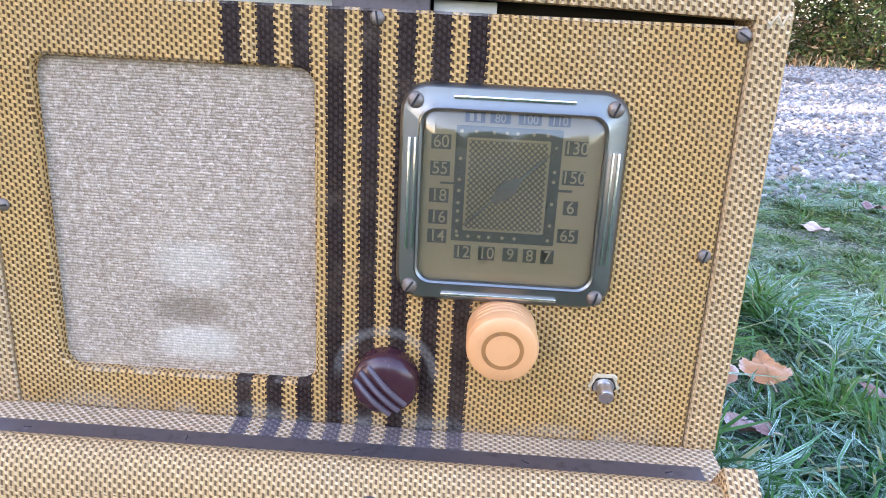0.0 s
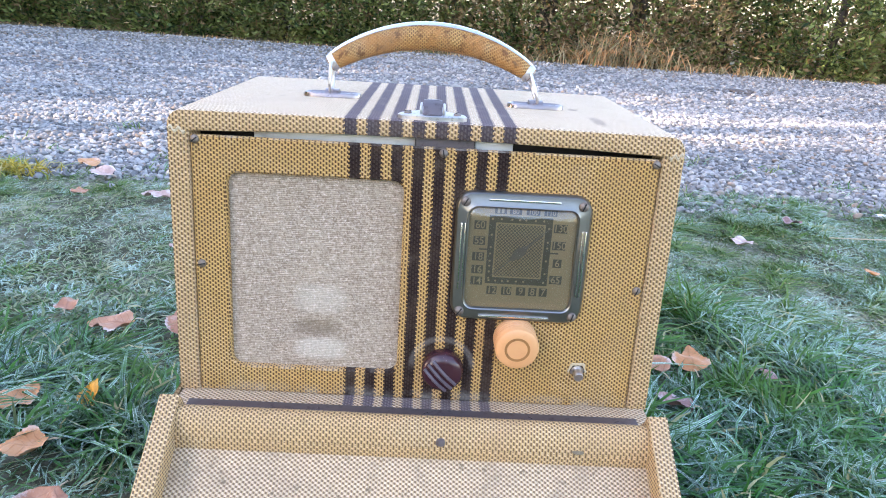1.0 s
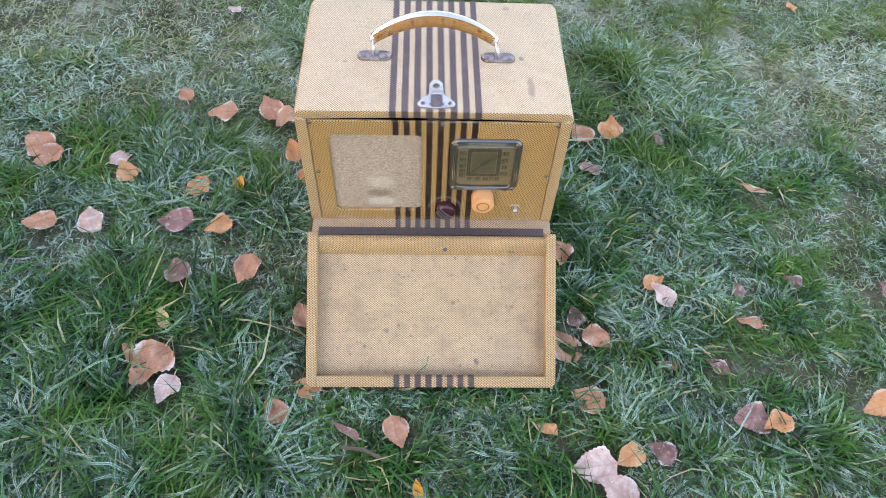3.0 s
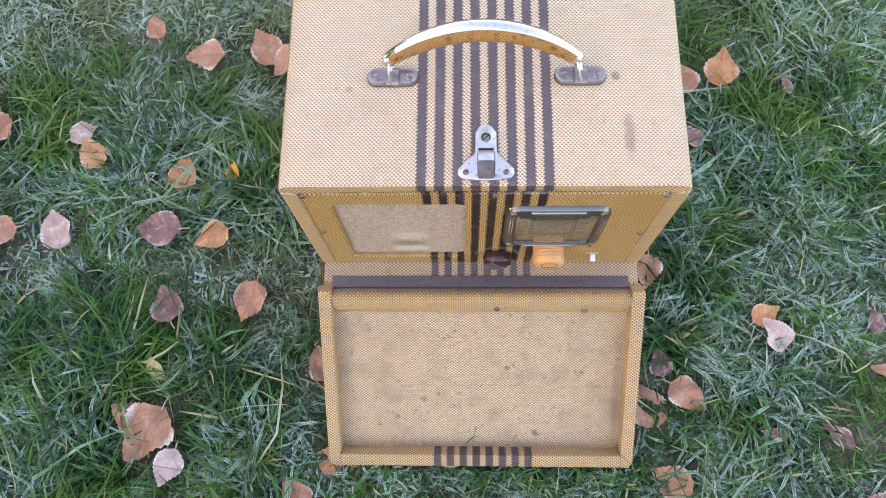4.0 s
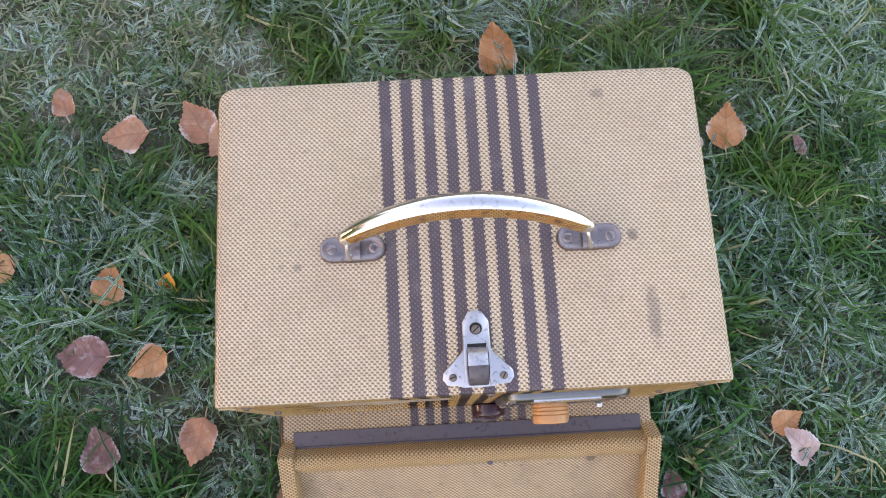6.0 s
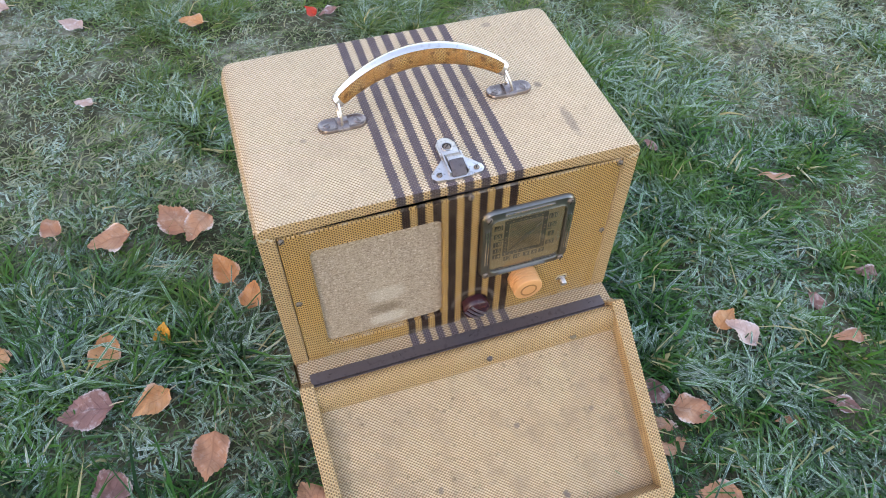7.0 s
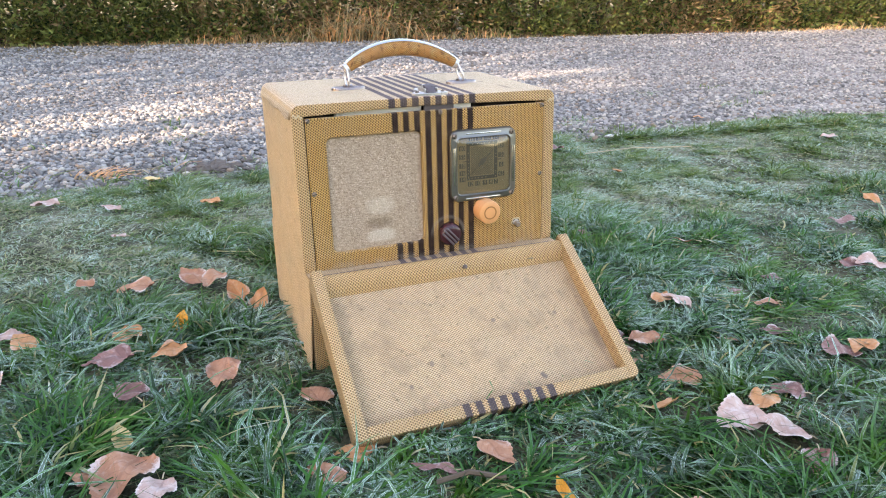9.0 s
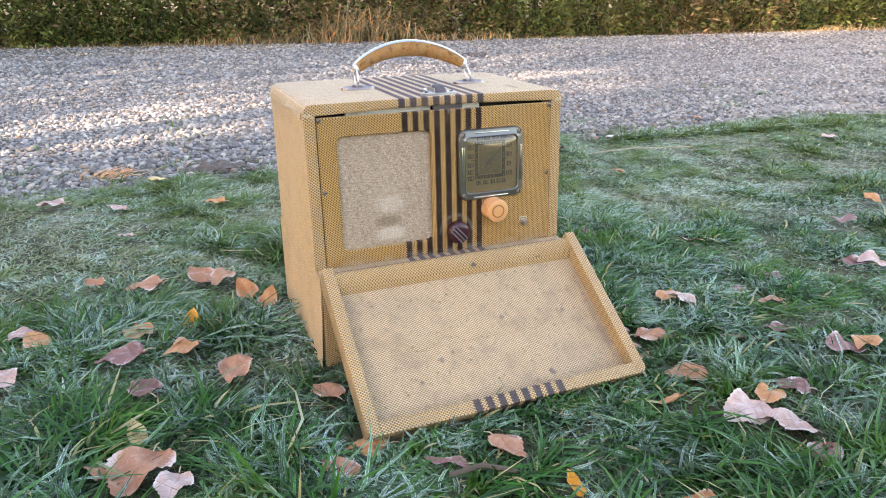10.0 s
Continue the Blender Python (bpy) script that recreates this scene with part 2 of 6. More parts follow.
M_STEEL = plain("dark_hinge_steel", (0.135, 0.110, 0.112), 0.52, 0.7, 0.3, 200, 0.15, dirt=(0.05, 0.035, 0.025), much=0.6)
M_PLATE = plain("dull_handle_plate", (0.27, 0.22, 0.205), 0.30, 1.0, 0.4, 300, 0.35, dirt=(0.085, 0.065, 0.055), much=0.8)
M_DUST = plain("dusty_bakelite_ridge", (0.085, 0.062, 0.072), 0.35, 0.0, 0.3, 240, 0.1, dirt=(0.05, 0.02, 0.025), much=0.5)
M_SCREW = plain("screw_metal", (0.22, 0.175, 0.145), 0.55, 0.8, 0.2, 700, 0.1, dirt=(0.08, 0.06, 0.05), much=0.5)
M_CREAM = plain("butterscotch_plastic", (0.60, 0.285, 0.115), 0.40, 0.0, 0.30, 110, 0.05, dirt=(0.47, 0.20, 0.07), much=0.5)
M_RING = plain("brown_inlay", (0.30, 0.125, 0.035), 0.45, 0.0, 0.2, 200, 0.03)
M_MAROON = plain("maroon_bakelite", (0.040, 0.010, 0.014), 0.22, 0.0, 0.3, 140, 0.05, dirt=(0.10, 0.05, 0.05), much=0.3)
M_CLOTHHOLE = plain("worn_cloth_in_hole", (0.16, 0.12, 0.07), 0.8, 0.0, 0.5, 500, 0.3, dirt=(0.5, 0.4, 0.25), much=0.7)
M_FRAY = plain("frayed_pale_cloth", (0.46, 0.36, 0.23), 0.85, 0.0, 0.5, 700, 0.5, dirt=(0.20, 0.13, 0.07), much=0.6)
# near-black for holes and slots: their shade is put into the colour
M_HOLE_SHADE = plain("painted_dark_opening", (0.018, 0.013, 0.010), 0.8, 0.0, 0.2, 60, 0.1)
M_PAINT = plain("grey_white_paint", (0.70, 0.68, 0.63), 0.6, 0.0, 0.2, 90, 0.2, dirt=(0.30, 0.26, 0.20), much=0.5)
M_FACE = plain("aged_dial_card", (0.250, 0.185, 0.105), 0.5, 0.0, 0.2, 60, 0.01, dirt=(0.21, 0.165, 0.09), much=0.4)
M_INK = plain("dial_ink", (0.066, 0.058, 0.044), 0.5, 0.0, 0.1, 100, 0.0)
M_NUMERAL = plain("dial_numeral", (0.270, 0.205, 0.125), 0.5, 0.0, 0.1, 100, 0.0)
M_POINTER = plain("pointer_metal", (0.105, 0.090, 0.072), 0.55, 0.0, 0.3, 300, 0.05)
M_PIPE = plain("white_plastic", (0.78, 0.78, 0.76), 0.4, 0.0, 0.1, 40, 0.1, dirt=(0.42, 0.40, 0.34), much=0.5)


def glass():
    m = Mat("dial_glass")
    m.set((0.97, 0.955, 0.89), 0.03)
    m.b.inputs["Transmission Weight"].default_value = 1.0
    m.b.inputs["IOR"].default_value = 1.46
    return m.m


M_GLASS = glass()


def soil():
    m = Mat("lawn_soil")
    a, b, c3 = m.noise(14, 5, 0.65), m.noise(3.2, 3, 0.6), m.noise(160, 3, 0.7)
    c = m.mix(m.step(a, 0.35, 0.65), (0.022, 0.026, 0.010), (0.075, 0.070, 0.040))
    sep = m.n("SeparateXYZ")
    m.put(sep.inputs[0], m.place())
    thin = m.step(m.math("ADD", sep.outputs[1], m.math("MULTIPLY", m.math("SUBTRACT", b, 0.5), 1.2)), 0.10, 0.60, 0.25, 0.8)
    c = m.mix(m.math("MULTIPLY", m.step(m.noise(6, 4, 0.65), 0.42, 0.62), thin), c, m.mix(m.step(m.noise(45, 3, 0.7), 0.40, 0.62), (0.13, 0.125, 0.07), (0.40, 0.40, 0.33)))
    c = m.mix(m.math("MULTIPLY", m.step(c3, 0.5, 0.7), 0.5), c, (0.12, 0.10, 0.07))
    reach = m.n("VectorMath", operation="LENGTH")
    m.put(reach.inputs[0], m.place())
    c = m.mix(m.step(reach.outputs["Value"], 1.2, 2.6, 0.0, 0.85), c, m.mix(m.step(a, 0.35, 0.65), (0.022, 0.050, 0.014), (0.085, 0.120, 0.058)))
    stony = m.step(m.math("ADD", sep.outputs[1], m.math("MULTIPLY", m.math("SUBTRACT", m.noise(4, 3), 0.5), 0.5)), 1.10, 1.22)
    grit = m.n("TexVoronoi")
    grit.inputs["Scale"].default_value = 42
    m.put(grit.inputs["Vector"], m.place())
    shade = m.n("SeparateColor")
    m.put(shade.inputs[0], grit.outputs["Color"])
    g = m.mix(shade.outputs[0], (0.19, 0.18, 0.175), (0.37, 0.355, 0.34))
    g = m.mix(m.math("MULTIPLY", m.step(grit.outputs["Distance"], 0.35, 0.7), 0.8), g, (0.05, 0.045, 0.04))
    grassy = m.step(sep.outputs[1], 5.0, 5.6)
    g = m.mix(grassy, g, (0.16, 0.12, 0.06))
    m.set(m.mix(stony, c, g), 0.9, 0.0, 0.25)
    return m.bump(m.math("ADD", m.math("MULTIPLY", a, 0.6), c3), 0.8, 0.006).m


M_SOIL = soil()


def blade_material(name, deep, light, frost, straw, much, thatch=None):
    """Grass: lush blades are deep to yellow-green, thin places are dead thatch; hoar frost sits on edges and tips."""
    m = Mat(name)
    r = m.island()
    along, over = m.n("SeparateXYZ"), m.n("SeparateXYZ")
    m.put(along.inputs[0], m.n("UVMap", uv_map="blade").outputs[0])
    m.put(over.inputs[0], m.n("UVMap", uv_map="side").outputs[0])
    lush, tip = along.outputs[0], along.outputs[1]
    r2, r3 = (m.math("FRACT", m.math("MULTIPLY", r, k)) for k in (13.7, 7.31))
    c = m.mix(m.step(r, 0.0, 1.0), deep, light)
    c = m.mix(m.step(m.noise(9.0, 3, 0.6), 0.46, 0.64, 0.0, 0.60), c, (light[0] * 2.2, light[1] * 1.15, light[2] * 0.8))
    where = m.n("SeparateXYZ")
    m.put(where.inputs[0], m.place())
    back = m.step(m.math("ADD", where.outputs[1], m.math("MULTIPLY", m.math("SUBTRACT", m.noise(3.0, 2, 0.5), 0.5), 0.6)), 0.10, 0.65)
    if thatch:
        c = m.mix(m.math("MULTIPLY", back, m.step(r3, 0.0, 1.0, 0.35, 0.9)), c, (0.128, 0.182, 0.032))
    c = m.mix(m.step(r2, 0.92, 0.98), c, straw)
    if thatch:
        dead = m.math("MULTIPLY", m.step(lush, 0.10, 0.55, 0.80, 0.0), m.math("MULTIPLY", m.step(r3, 0.42, 0.60, 0.12, 1.0), m.math("MULTIPLY_ADD", back, 0.55, 0.45)))
        c = m.mix(dead, c, thatch)
    cold = m.step(m.math("MULTIPLY_ADD", m.noise(14.0, 3, 0.6), 0.6, m.math("MULTIPLY", m.noise(4.0, 2, 0.5), 0.4)), 0.43, 0.57, 0.10, 1.5)
    rime_or_sun = m.math("MULTIPLY", m.step(lush, 0.10, 0.75, 1.15, 0.80), cold)
    rime_or_sun = m.math("MULTIPLY", rime_or_sun, m.math("MULTIPLY_ADD", back, 0.05, 1.0))
    rime_or_sun = m.math("MULTIPLY", rime_or_sun, m.step(m.math("FRACT", m.math("MULTIPLY", r, 5.17)), 0.25, 0.75, 0.08, 1.25))
    edge = m.step(m.math("ABSOLUTE", over.outputs[0]), 0.45, 0.95, 0.20, 1.0)
    rime_or_sun = m.math("MULTIPLY", m.math("MULTIPLY", rime_or_sun, edge), m.step(tip, 0.05, 0.6, 0.15, 1.0))
    speck = m.step(m.noise(520, 2, 0.6), 0.40, 0.62, 0.35, 1.0)
    c = m.mix(m.math("MULTIPLY", m.math("MULTIPLY", rime_or_sun, speck), much, clamp=True), c, frost)
    m.set(c, 0.5, 0.0, 0.25)
    lit = m.n("BsdfTranslucent")
    m.put(lit.inputs[0], c)
    both = m.n("MixShader")
    both.inputs[0].default_value = 0.18
    m.t.links.new(m.b.outputs[0], both.inputs[1]), m.t.links.new(lit.outputs[0], both.inputs[2])
    m.t.links.new(both.outputs[0], m.out.inputs[0])
    return m.m


M_GRASS = blade_material("frosted_grass", (0.002, 0.024, 0.004), (0.028, 0.145, 0.015), (0.55, 0.71, 0.66), (0.38, 0.33, 0.15), 1.1, (0.40, 0.385, 0.25))
M_STRAW = blade_material("dry_straw_grass", (0.26, 0.19, 0.095), (0.48, 0.385, 0.21), (0.5, 0.5, 0.4), (0.16, 0.20, 0.06), 0.1)


def stone_material():
    m = Mat("grey_gravel")
    r = m.island()
    o = m.rand()
    mixr = m.math("FRACT", m.math("ADD", r, m.math("MULTIPLY", o, 3.7)))
    c = m.mix(m.step(mixr, 0.0, 1.0), (0.130, 0.123, 0.121), (0.38, 0.357, 0.335))
    c = m.mix(m.math("GREATER_THAN", m.math("FRACT", m.math("MULTIPLY", mixr, 17.3)), 0.91), c, (0.50, 0.45, 0.39))
    c = m.mix(m.math("GREATER_THAN", m.math("FRACT", m.math("MULTIPLY", mixr, 29.1)), 0.93), c, (0.30, 0.22, 0.165))
    # pale bands stretched along x: patches of sun put into the stones' colour
    flatten = m.n("Mapping")
    m.put(flatten.inputs["Vector"], m.place())
    flatten.inputs["Scale"].default_value = (0.55, 1.9, 1.0)
    rime_or_sun = m.math("MULTIPLY", m.step(m.noise(1.0, 3, 0.6, flatten.outputs[0]), 0.46, 0.64), 0.14)
    c = m.mix(rime_or_sun, c, (0.80, 0.71, 0.62))
    c = m.mix(m.math("MULTIPLY", m.noise(130, 4, 0.7), 0.3), c, (0.10, 0.09, 0.085))
    m.set(c, 0.8, 0.0, 0.3)
    return m.bump(m.noise(150, 4, 0.7), 0.35, 0.003).m


M_STONE = stone_material()


def dead_leaf(name, a, b, rim, frost):
    m = Mat(name)
    uv = m.n("UVMap", uv_map="leaf").outputs[0]
    sep = m.n("SeparateXYZ")
    m.put(sep.inputs[0], uv)
    side = m.math("ABSOLUTE", sep.outputs[0])
    vein = m.math("SUBTRACT", m.math("FRACT", m.math("MULTIPLY", m.math("SUBTRACT", sep.outputs[1], m.math("MULTIPLY", side, 0.5)), 6.5)), 0.5)
    rib = m.math("MAXIMUM", m.step(m.math("ABSOLUTE", vein), 0.02, 0.09, 1, 0), m.step(side, 0.01, 0.035, 1, 0))
    big, fine = m.noise(45, 3, 0.6), m.noise(350, 4, 0.7)
    c = m.mix(m.step(m.math("ADD", big, m.math("MULTIPLY", m.rand(), 0.3)), 0.4, 0.85), a, b)
    c = m.mix(m.math("MULTIPLY", rib, 0.35), c, tuple(x * 0.65 for x in a))
    c = m.mix(m.math("MULTIPLY", m.step(fine, 0.55, 0.72), 0.3), c, tuple(x * 0.5 for x in a))
    edge = m.step(m.math("ADD", side, m.math("MULTIPLY", m.math("SUBTRACT", fine, 0.5), 0.3)), 0.38, 0.50)
    c = m.mix(m.math("MULTIPLY", edge, rim), c, (0.72, 0.70, 0.68))
    c = m.mix(m.math("MULTIPLY", m.step(m.noise(90, 4, 0.7), 0.5, 0.7), frost), c, (0.62, 0.58, 0.57))
    m.set(c, 0.62, 0.0, 0.3)
    return m.bump(m.math("SUBTRACT", fine, m.math("MULTIPLY", rib, 0.7)), 0.4, 0.0012).m


LEAF_KINDS = {
    "r": (dead_leaf("rust_leaf", (0.34, 0.150, 0.088), (0.44, 0.22, 0.125), 0.50, 0.14), "rust-brown fallen leaf rimmed with frost on the grass"),
    "d": (dead_leaf("purple_brown_leaf", (0.15, 0.070, 0.058), (0.27, 0.135, 0.115), 0.5, 0.35), "dark purplish-brown fallen leaf with frost specks on the grass"),
    "o": (dead_leaf("orange_leaf", (0.47, 0.195, 0.075), (0.53, 0.265, 0.125), 0.3, 0.10), "orange-tan fallen leaf lying on the frosty grass"),
    "y": (dead_leaf("bright_orange_leaf", (0.60, 0.22, 0.018), (0.64, 0.32, 0.05), 0.1, 0.05), "small bright orange fallen leaf standing in the grass"),
    "c": (dead_leaf("cream_leaf", (0.60, 0.40, 0.16), (0.68, 0.53, 0.30), 0.2, 0.1), "small cream-yellow fallen leaf standing in the grass"),
    "s": (dead_leaf("scarlet_leaf", (0.50, 0.035, 0.02), (0.55, 0.06, 0.03), 0.1, 0.05), "small scarlet fallen leaf in the frosty grass"),
    "p": (dead_leaf("frosted_pink_leaf", (0.42, 0.26, 0.21), (0.52, 0.37, 0.32), 0.7, 0.40), "pale pink fallen leaf whitened by frost on the grass"),
}


def foliage_material(name, dark, light, odd):
    m = Mat(name)
    r = m.island()
    big = m.noise(1.7, 3, 0.6)
    c = m.mix(m.step(r, 0.0, 1.0), dark, light)
    c = m.mix(m.math("MULTIPLY", m.step(big, 0.52, 0.68), 0.5), c, odd)
    c = m.mix(m.math("GREATER_THAN", m.math("FRACT", m.math("MULTIPLY", r, 23.7)), 0.93), c, (0.23, 0.14, 0.06))
    m.set(c, 0.6, 0.0, 0.3)
    lit = m.n("BsdfTranslucent")
    m.put(lit.inputs[0], c)
    both = m.n("MixShader")
    both.inputs[0].default_value = 0.25
    m.t.links.new(m.b.outputs[0], both.inputs[1]), m.t.links.new(lit.outputs[0], both.inputs[2])
    m.t.links.new(both.outputs[0], m.out.inputs[0])
    return m.m


M_HEDGE = foliage_material("hedge_green", (0.020, 0.042, 0.010), (0.25, 0.29, 0.075), (0.40, 0.36, 0.12))
M_BROWN = foliage_material("hedge_brown", (0.15, 0.095, 0.045), (0.44, 0.29, 0.14), (0.48, 0.37, 0.17))
M_BARK = plain("hedge_bark", (0.09, 0.065, 0.045), 0.9, 0.0, 0.3, 30, 0.6)
M_CLOD = plain("dark_clod", (0.10, 0.080, 0.068), 0.95, 0.0, 0.4, 60, 0.8, dirt=(0.16, 0.14, 0.14), much=0.5)
M_HEAP = plain("brown_mound", (0.15, 0.085, 0.055), 0.9, 0.0, 0.4, 25, 0.9, dirt=(0.14, 0.07, 0.04), much=0.6)
M_TWIG = plain("pale_twig", (0.42, 0.33, 0.22), 0.8, 0.0, 0.3, 80, 0.3)


# ---- mesh helpers ----
def part(name, bm, material, parent=None, label="", smooth=False):
    """Links a bmesh as one mesh object under a thing or a part."""
    me = bpy.data.meshes.new(name)
    bmesh.ops.recalc_face_normals(bm, faces=bm.faces)
    bm.to_mesh(me)
    bm.free()
    for mat in material if isinstance(material, (list, tuple)) else [material]:
        me.materials.append(mat)
    if smooth:
        me.polygons.foreach_set("use_smooth", [True] * len(me.polygons))
        me.set_sharp_from_angle(angle=radians(38))
    ob = new(name, me)
    if parent is not None:
        ob.parent = parent
    if label:
        tagged(ob, label)
    return ob


def thing(name, label, category, where=(0, 0, 0), group="", kind=""):
    ob = new(name)
    ob.empty_display_size = 0.05
    ob.location = where
    return tagged(ob, label, category, group, kind)


def bevel_all(bm, r, segments=2, angle=30):
    bm.normal_update()
    edges = [e for e in bm.edges if len(e.link_faces) == 2 and e.calc_face_angle(0) > radians(angle)]
    if edges and r > 0:
        bmesh.ops.bevel(bm, geom=edges, offset=r, segments=segments, affect="EDGES", profile=0.6, clamp_overlap=True)


def box(x0, x1, y0, y1, z0, z1, r=0.0, segments=2):
    bm = bmesh.new()
    bmesh.ops.create_cube(bm, size=1.0)
    for v in bm.verts:
        v.co = Vector((x0 if v.co.x < 0 else x1, y0 if v.co.y < 0 else y1, z0 if v.co.z < 0 else z1))
    bevel_all(bm, r, segments)
    return bm


def cloth_uv(bm, skip_sides=True, off=(0.0, 0.0)):
    """Lays the cloth on the faces in metres, by the way each face looks."""
    bm.normal_update()
    lay = bm.loops.layers.uv.new("cloth")
    for f in bm.faces:
        n = f.normal
        ax = max(range(3), key=lambda i: abs(n[i]))
        for l in f.loops:
            p = l.vert.co
            if ax == 2:
                uv = (p.x, p.y)
            elif ax == 1:
                uv = (p.x, p.z)
            else:
                uv = (p.y + (10.0 if skip_sides else 0), p.z)
            l[lay].uv = (uv[0] + off[0], uv[1] + off[1])
    return bm


def rounded(x0, x1, z0, z1, r, k=5):
    """A rounded rectangle as a loop of 2D points, anticlockwise."""
    pts = []
    for cx, cz, a0 in ((x1 - r, z1 - r, 0), (x0 + r, z1 - r, 90), (x0 + r, z0 + r, 180), (x1 - r, z0 + r, 270)):
        for i in range(k + 1):
            a = radians(a0 + 90 * i / k)
            pts.append((cx + r * math.cos(a), cz + r * math.sin(a)))
    return pts


def lean(z):
    """The front of the case leans a little: its foot stands further out."""
    return -0.05 * (0.270 - z)


def loft(loops, close=False):
    """Faces between loops of equal length; each loop is a list of 3D points."""
    bm = bmesh.new()
    rings = [[bm.verts.new(p) for p in loop] for loop in loops]
    n = len(rings[0])
    pairs = list(zip(rings, rings[1:])) + ([(rings[-1], rings[0])] if close else [])
    for a, b in pairs:
        for i in range(n):
            bm.faces.new((a[i], a[(i + 1) % n], b[(i + 1) % n], b[i]))
    if not close:
        bm.faces.new(rings[0][::-1]), bm.faces.new(rings[-1])
    return bm


def panel_loop(x0, x1, z0, z1, r, y, k=5):
    """The same loop set on the leaning front, y in front of it (negative: towards the viewer's side)."""
    return [(x, lean(z) + y, z) for x, z in rounded(x0, x1, z0, z1, r, k)]


def lathe(profile, n=28):
    """Spins (radius, height) pairs about z; the first and last are closed."""
    return loft([[(r * math.cos(2 * math.pi * i / n), r * math.sin(2 * math.pi * i / n), h) for i in range(n)] for r, h in profile])


def turned(bm, m):
    bmesh.ops.transform(bm, matrix=m, verts=bm.verts)
    return bm


def sweep(path, section, taper=None):
    """Sweeps a closed section (pairs: across, up) along points of a path in the xz plane (with y)."""
    loops = []
    for i, p in enumerate(path):
        a, b = Vector(path[max(i - 1, 0)]), Vector(path[min(i + 1, len(path) - 1)])
        d = (b - a).normalized()
        across = Vector((0, 1, 0))
        up = across.cross(d) * -1
        if up.z < 0:
            up = -up
        s = taper(i / (len(path) - 1)) if taper else 1.0
        loops.append([tuple(Vector(p) + across * (c * s) + up * (h * s)) for c, h in section])
    return loft(loops)


def wire(points, r, n=8, across=None):
    """A round wire through points; across: the normal of its plane, for rings."""
    loops = []
    for i, p in enumerate(points):
        a, b = Vector(points[max(i - 1, 0)]), Vector(points[min(i + 1, len(points) - 1)])
        d = (b - a).normalized()
        q = d.to_track_quat("Z", "Y").to_matrix()
        if across is not None:
            s = d.cross(across).normalized()
            q = Matrix((s, d.cross(s), d)).transposed()
        loops.append([tuple(Vector(p) + q @ Vector((r * math.cos(2 * math.pi * k / n), r * math.sin(2 * math.pi * k / n), 0))) for k in range(n)])
    return loft(loops)


def join(*bms):
    out = bmesh.new()
    for b in bms:
        me = bpy.data.meshes.new("tmp")
        b.to_mesh(me)
        b.free()
        out.from_mesh(me)
        bpy.data.meshes.remove(me)
    return out


FRONT = Matrix.Rotation(radians(90), 4, "X")  # turns +z into -y, towards the viewer's side


def screw(parent, where, r, face, label="", slot=30.0, mat=None, name="screw", ink=None):
    """A domed slotted screw; face: the matrix that turns its axis outwards."""
    dome = lathe([(r, 0), (r, r * 0.25), (r * 0.86, r * 0.52), (r * 0.5, r * 0.70), (r * 0.12, r * 0.74)], 14)
    # the slot is a raised bar; by default near-black for the slot's shade
    cut = box(-r * 0.85, r * 0.85, -r * 0.13, r * 0.13, r * 0.62, r * 0.79)
    turn = Matrix.Rotation(radians(slot), 4, "Z")
    turned(cut, turn)
    both = join(dome, cut)
    for f in list(both.faces)[-6:]:
        f.material_index = 1
    return part(name, turned(both, Matrix.Translation(where) @ face), [mat or M_SCREW, ink or M_HOLE_SHADE], parent, label, smooth=True)


# ---- ground ----
def soft_noise(x, y, scale, seed):
    """Smooth value noise on arrays, 0 to 1."""
    rng = np.random.default_rng(seed)
    table = rng.random((64, 64))
    fx, fy = np.asarray(x) * scale + 1000, np.asarray(y) * scale + 1000
    ix, iy = np.floor(fx).astype(int), np.floor(fy).astype(int)
    tx, ty = fx - ix, fy - iy
    tx, ty = tx * tx * (3 - 2 * tx), ty * ty * (3 - 2 * ty)
    a, b = table[ix % 64, iy % 64], table[(ix + 1) % 64, iy % 64]
    c, d = table[ix % 64, (iy + 1) % 64], table[(ix + 1) % 64, (iy + 1) % 64]
    return (a * (1 - tx) + b * tx) * (1 - ty) + (c * (1 - tx) + d * tx) * ty


def ground_z(x, y):
    """Height of the soil: the lawn falls gently towards the gravel."""
    slope = -0.044 - 0.040 * np.clip(y, -0.25, 1.2)
    near = np.exp(-((np.asarray(x) / 3.0) ** 2 + (np.asarray(y) / 3.0) ** 2))
    return slope + near * (0.012 * (soft_noise(x, y, 5.0, 1) - 0.5) + 0.006 * (soft_noise(x, y, 17.0, 2) - 0.5))


def grid_axis(lo, hi, fine_lo, fine_hi, fine, coarse):
    return np.unique(np.r_[np.geomspace(1, -lo + fine_lo + 1, coarse)[::-1] * -1 + 1 + fine_lo, np.arange(fine_lo, fine_hi, fine),
                           fine_hi + np.geomspace(1, hi - fine_hi + 1, coarse) - 1])


gx, gy = grid_axis(-900, 900, -2.0, 3.2, 0.05, 22), grid_axis(-900, 900, -1.6, 2.4, 0.05, 22)
GX, GY = np.meshgrid(gx, gy, indexing="ij")
verts = np.stack([GX, GY, ground_z(GX, GY)], -1).reshape(-1, 3)
ny = len(gy)
i, j = np.meshgrid(np.arange(len(gx) - 1), np.arange(ny - 1), indexing="ij")
a = (i * ny + j).ravel()
faces = np.stack([a, a + ny, a + ny + 1, a + 1], -1)
me = bpy.data.meshes.new("ground")
me.from_pydata(verts.tolist(), [], faces.tolist())
me.polygons.foreach_set("use_smooth", [True] * len(me.polygons))
me.materials.append(M_SOIL)
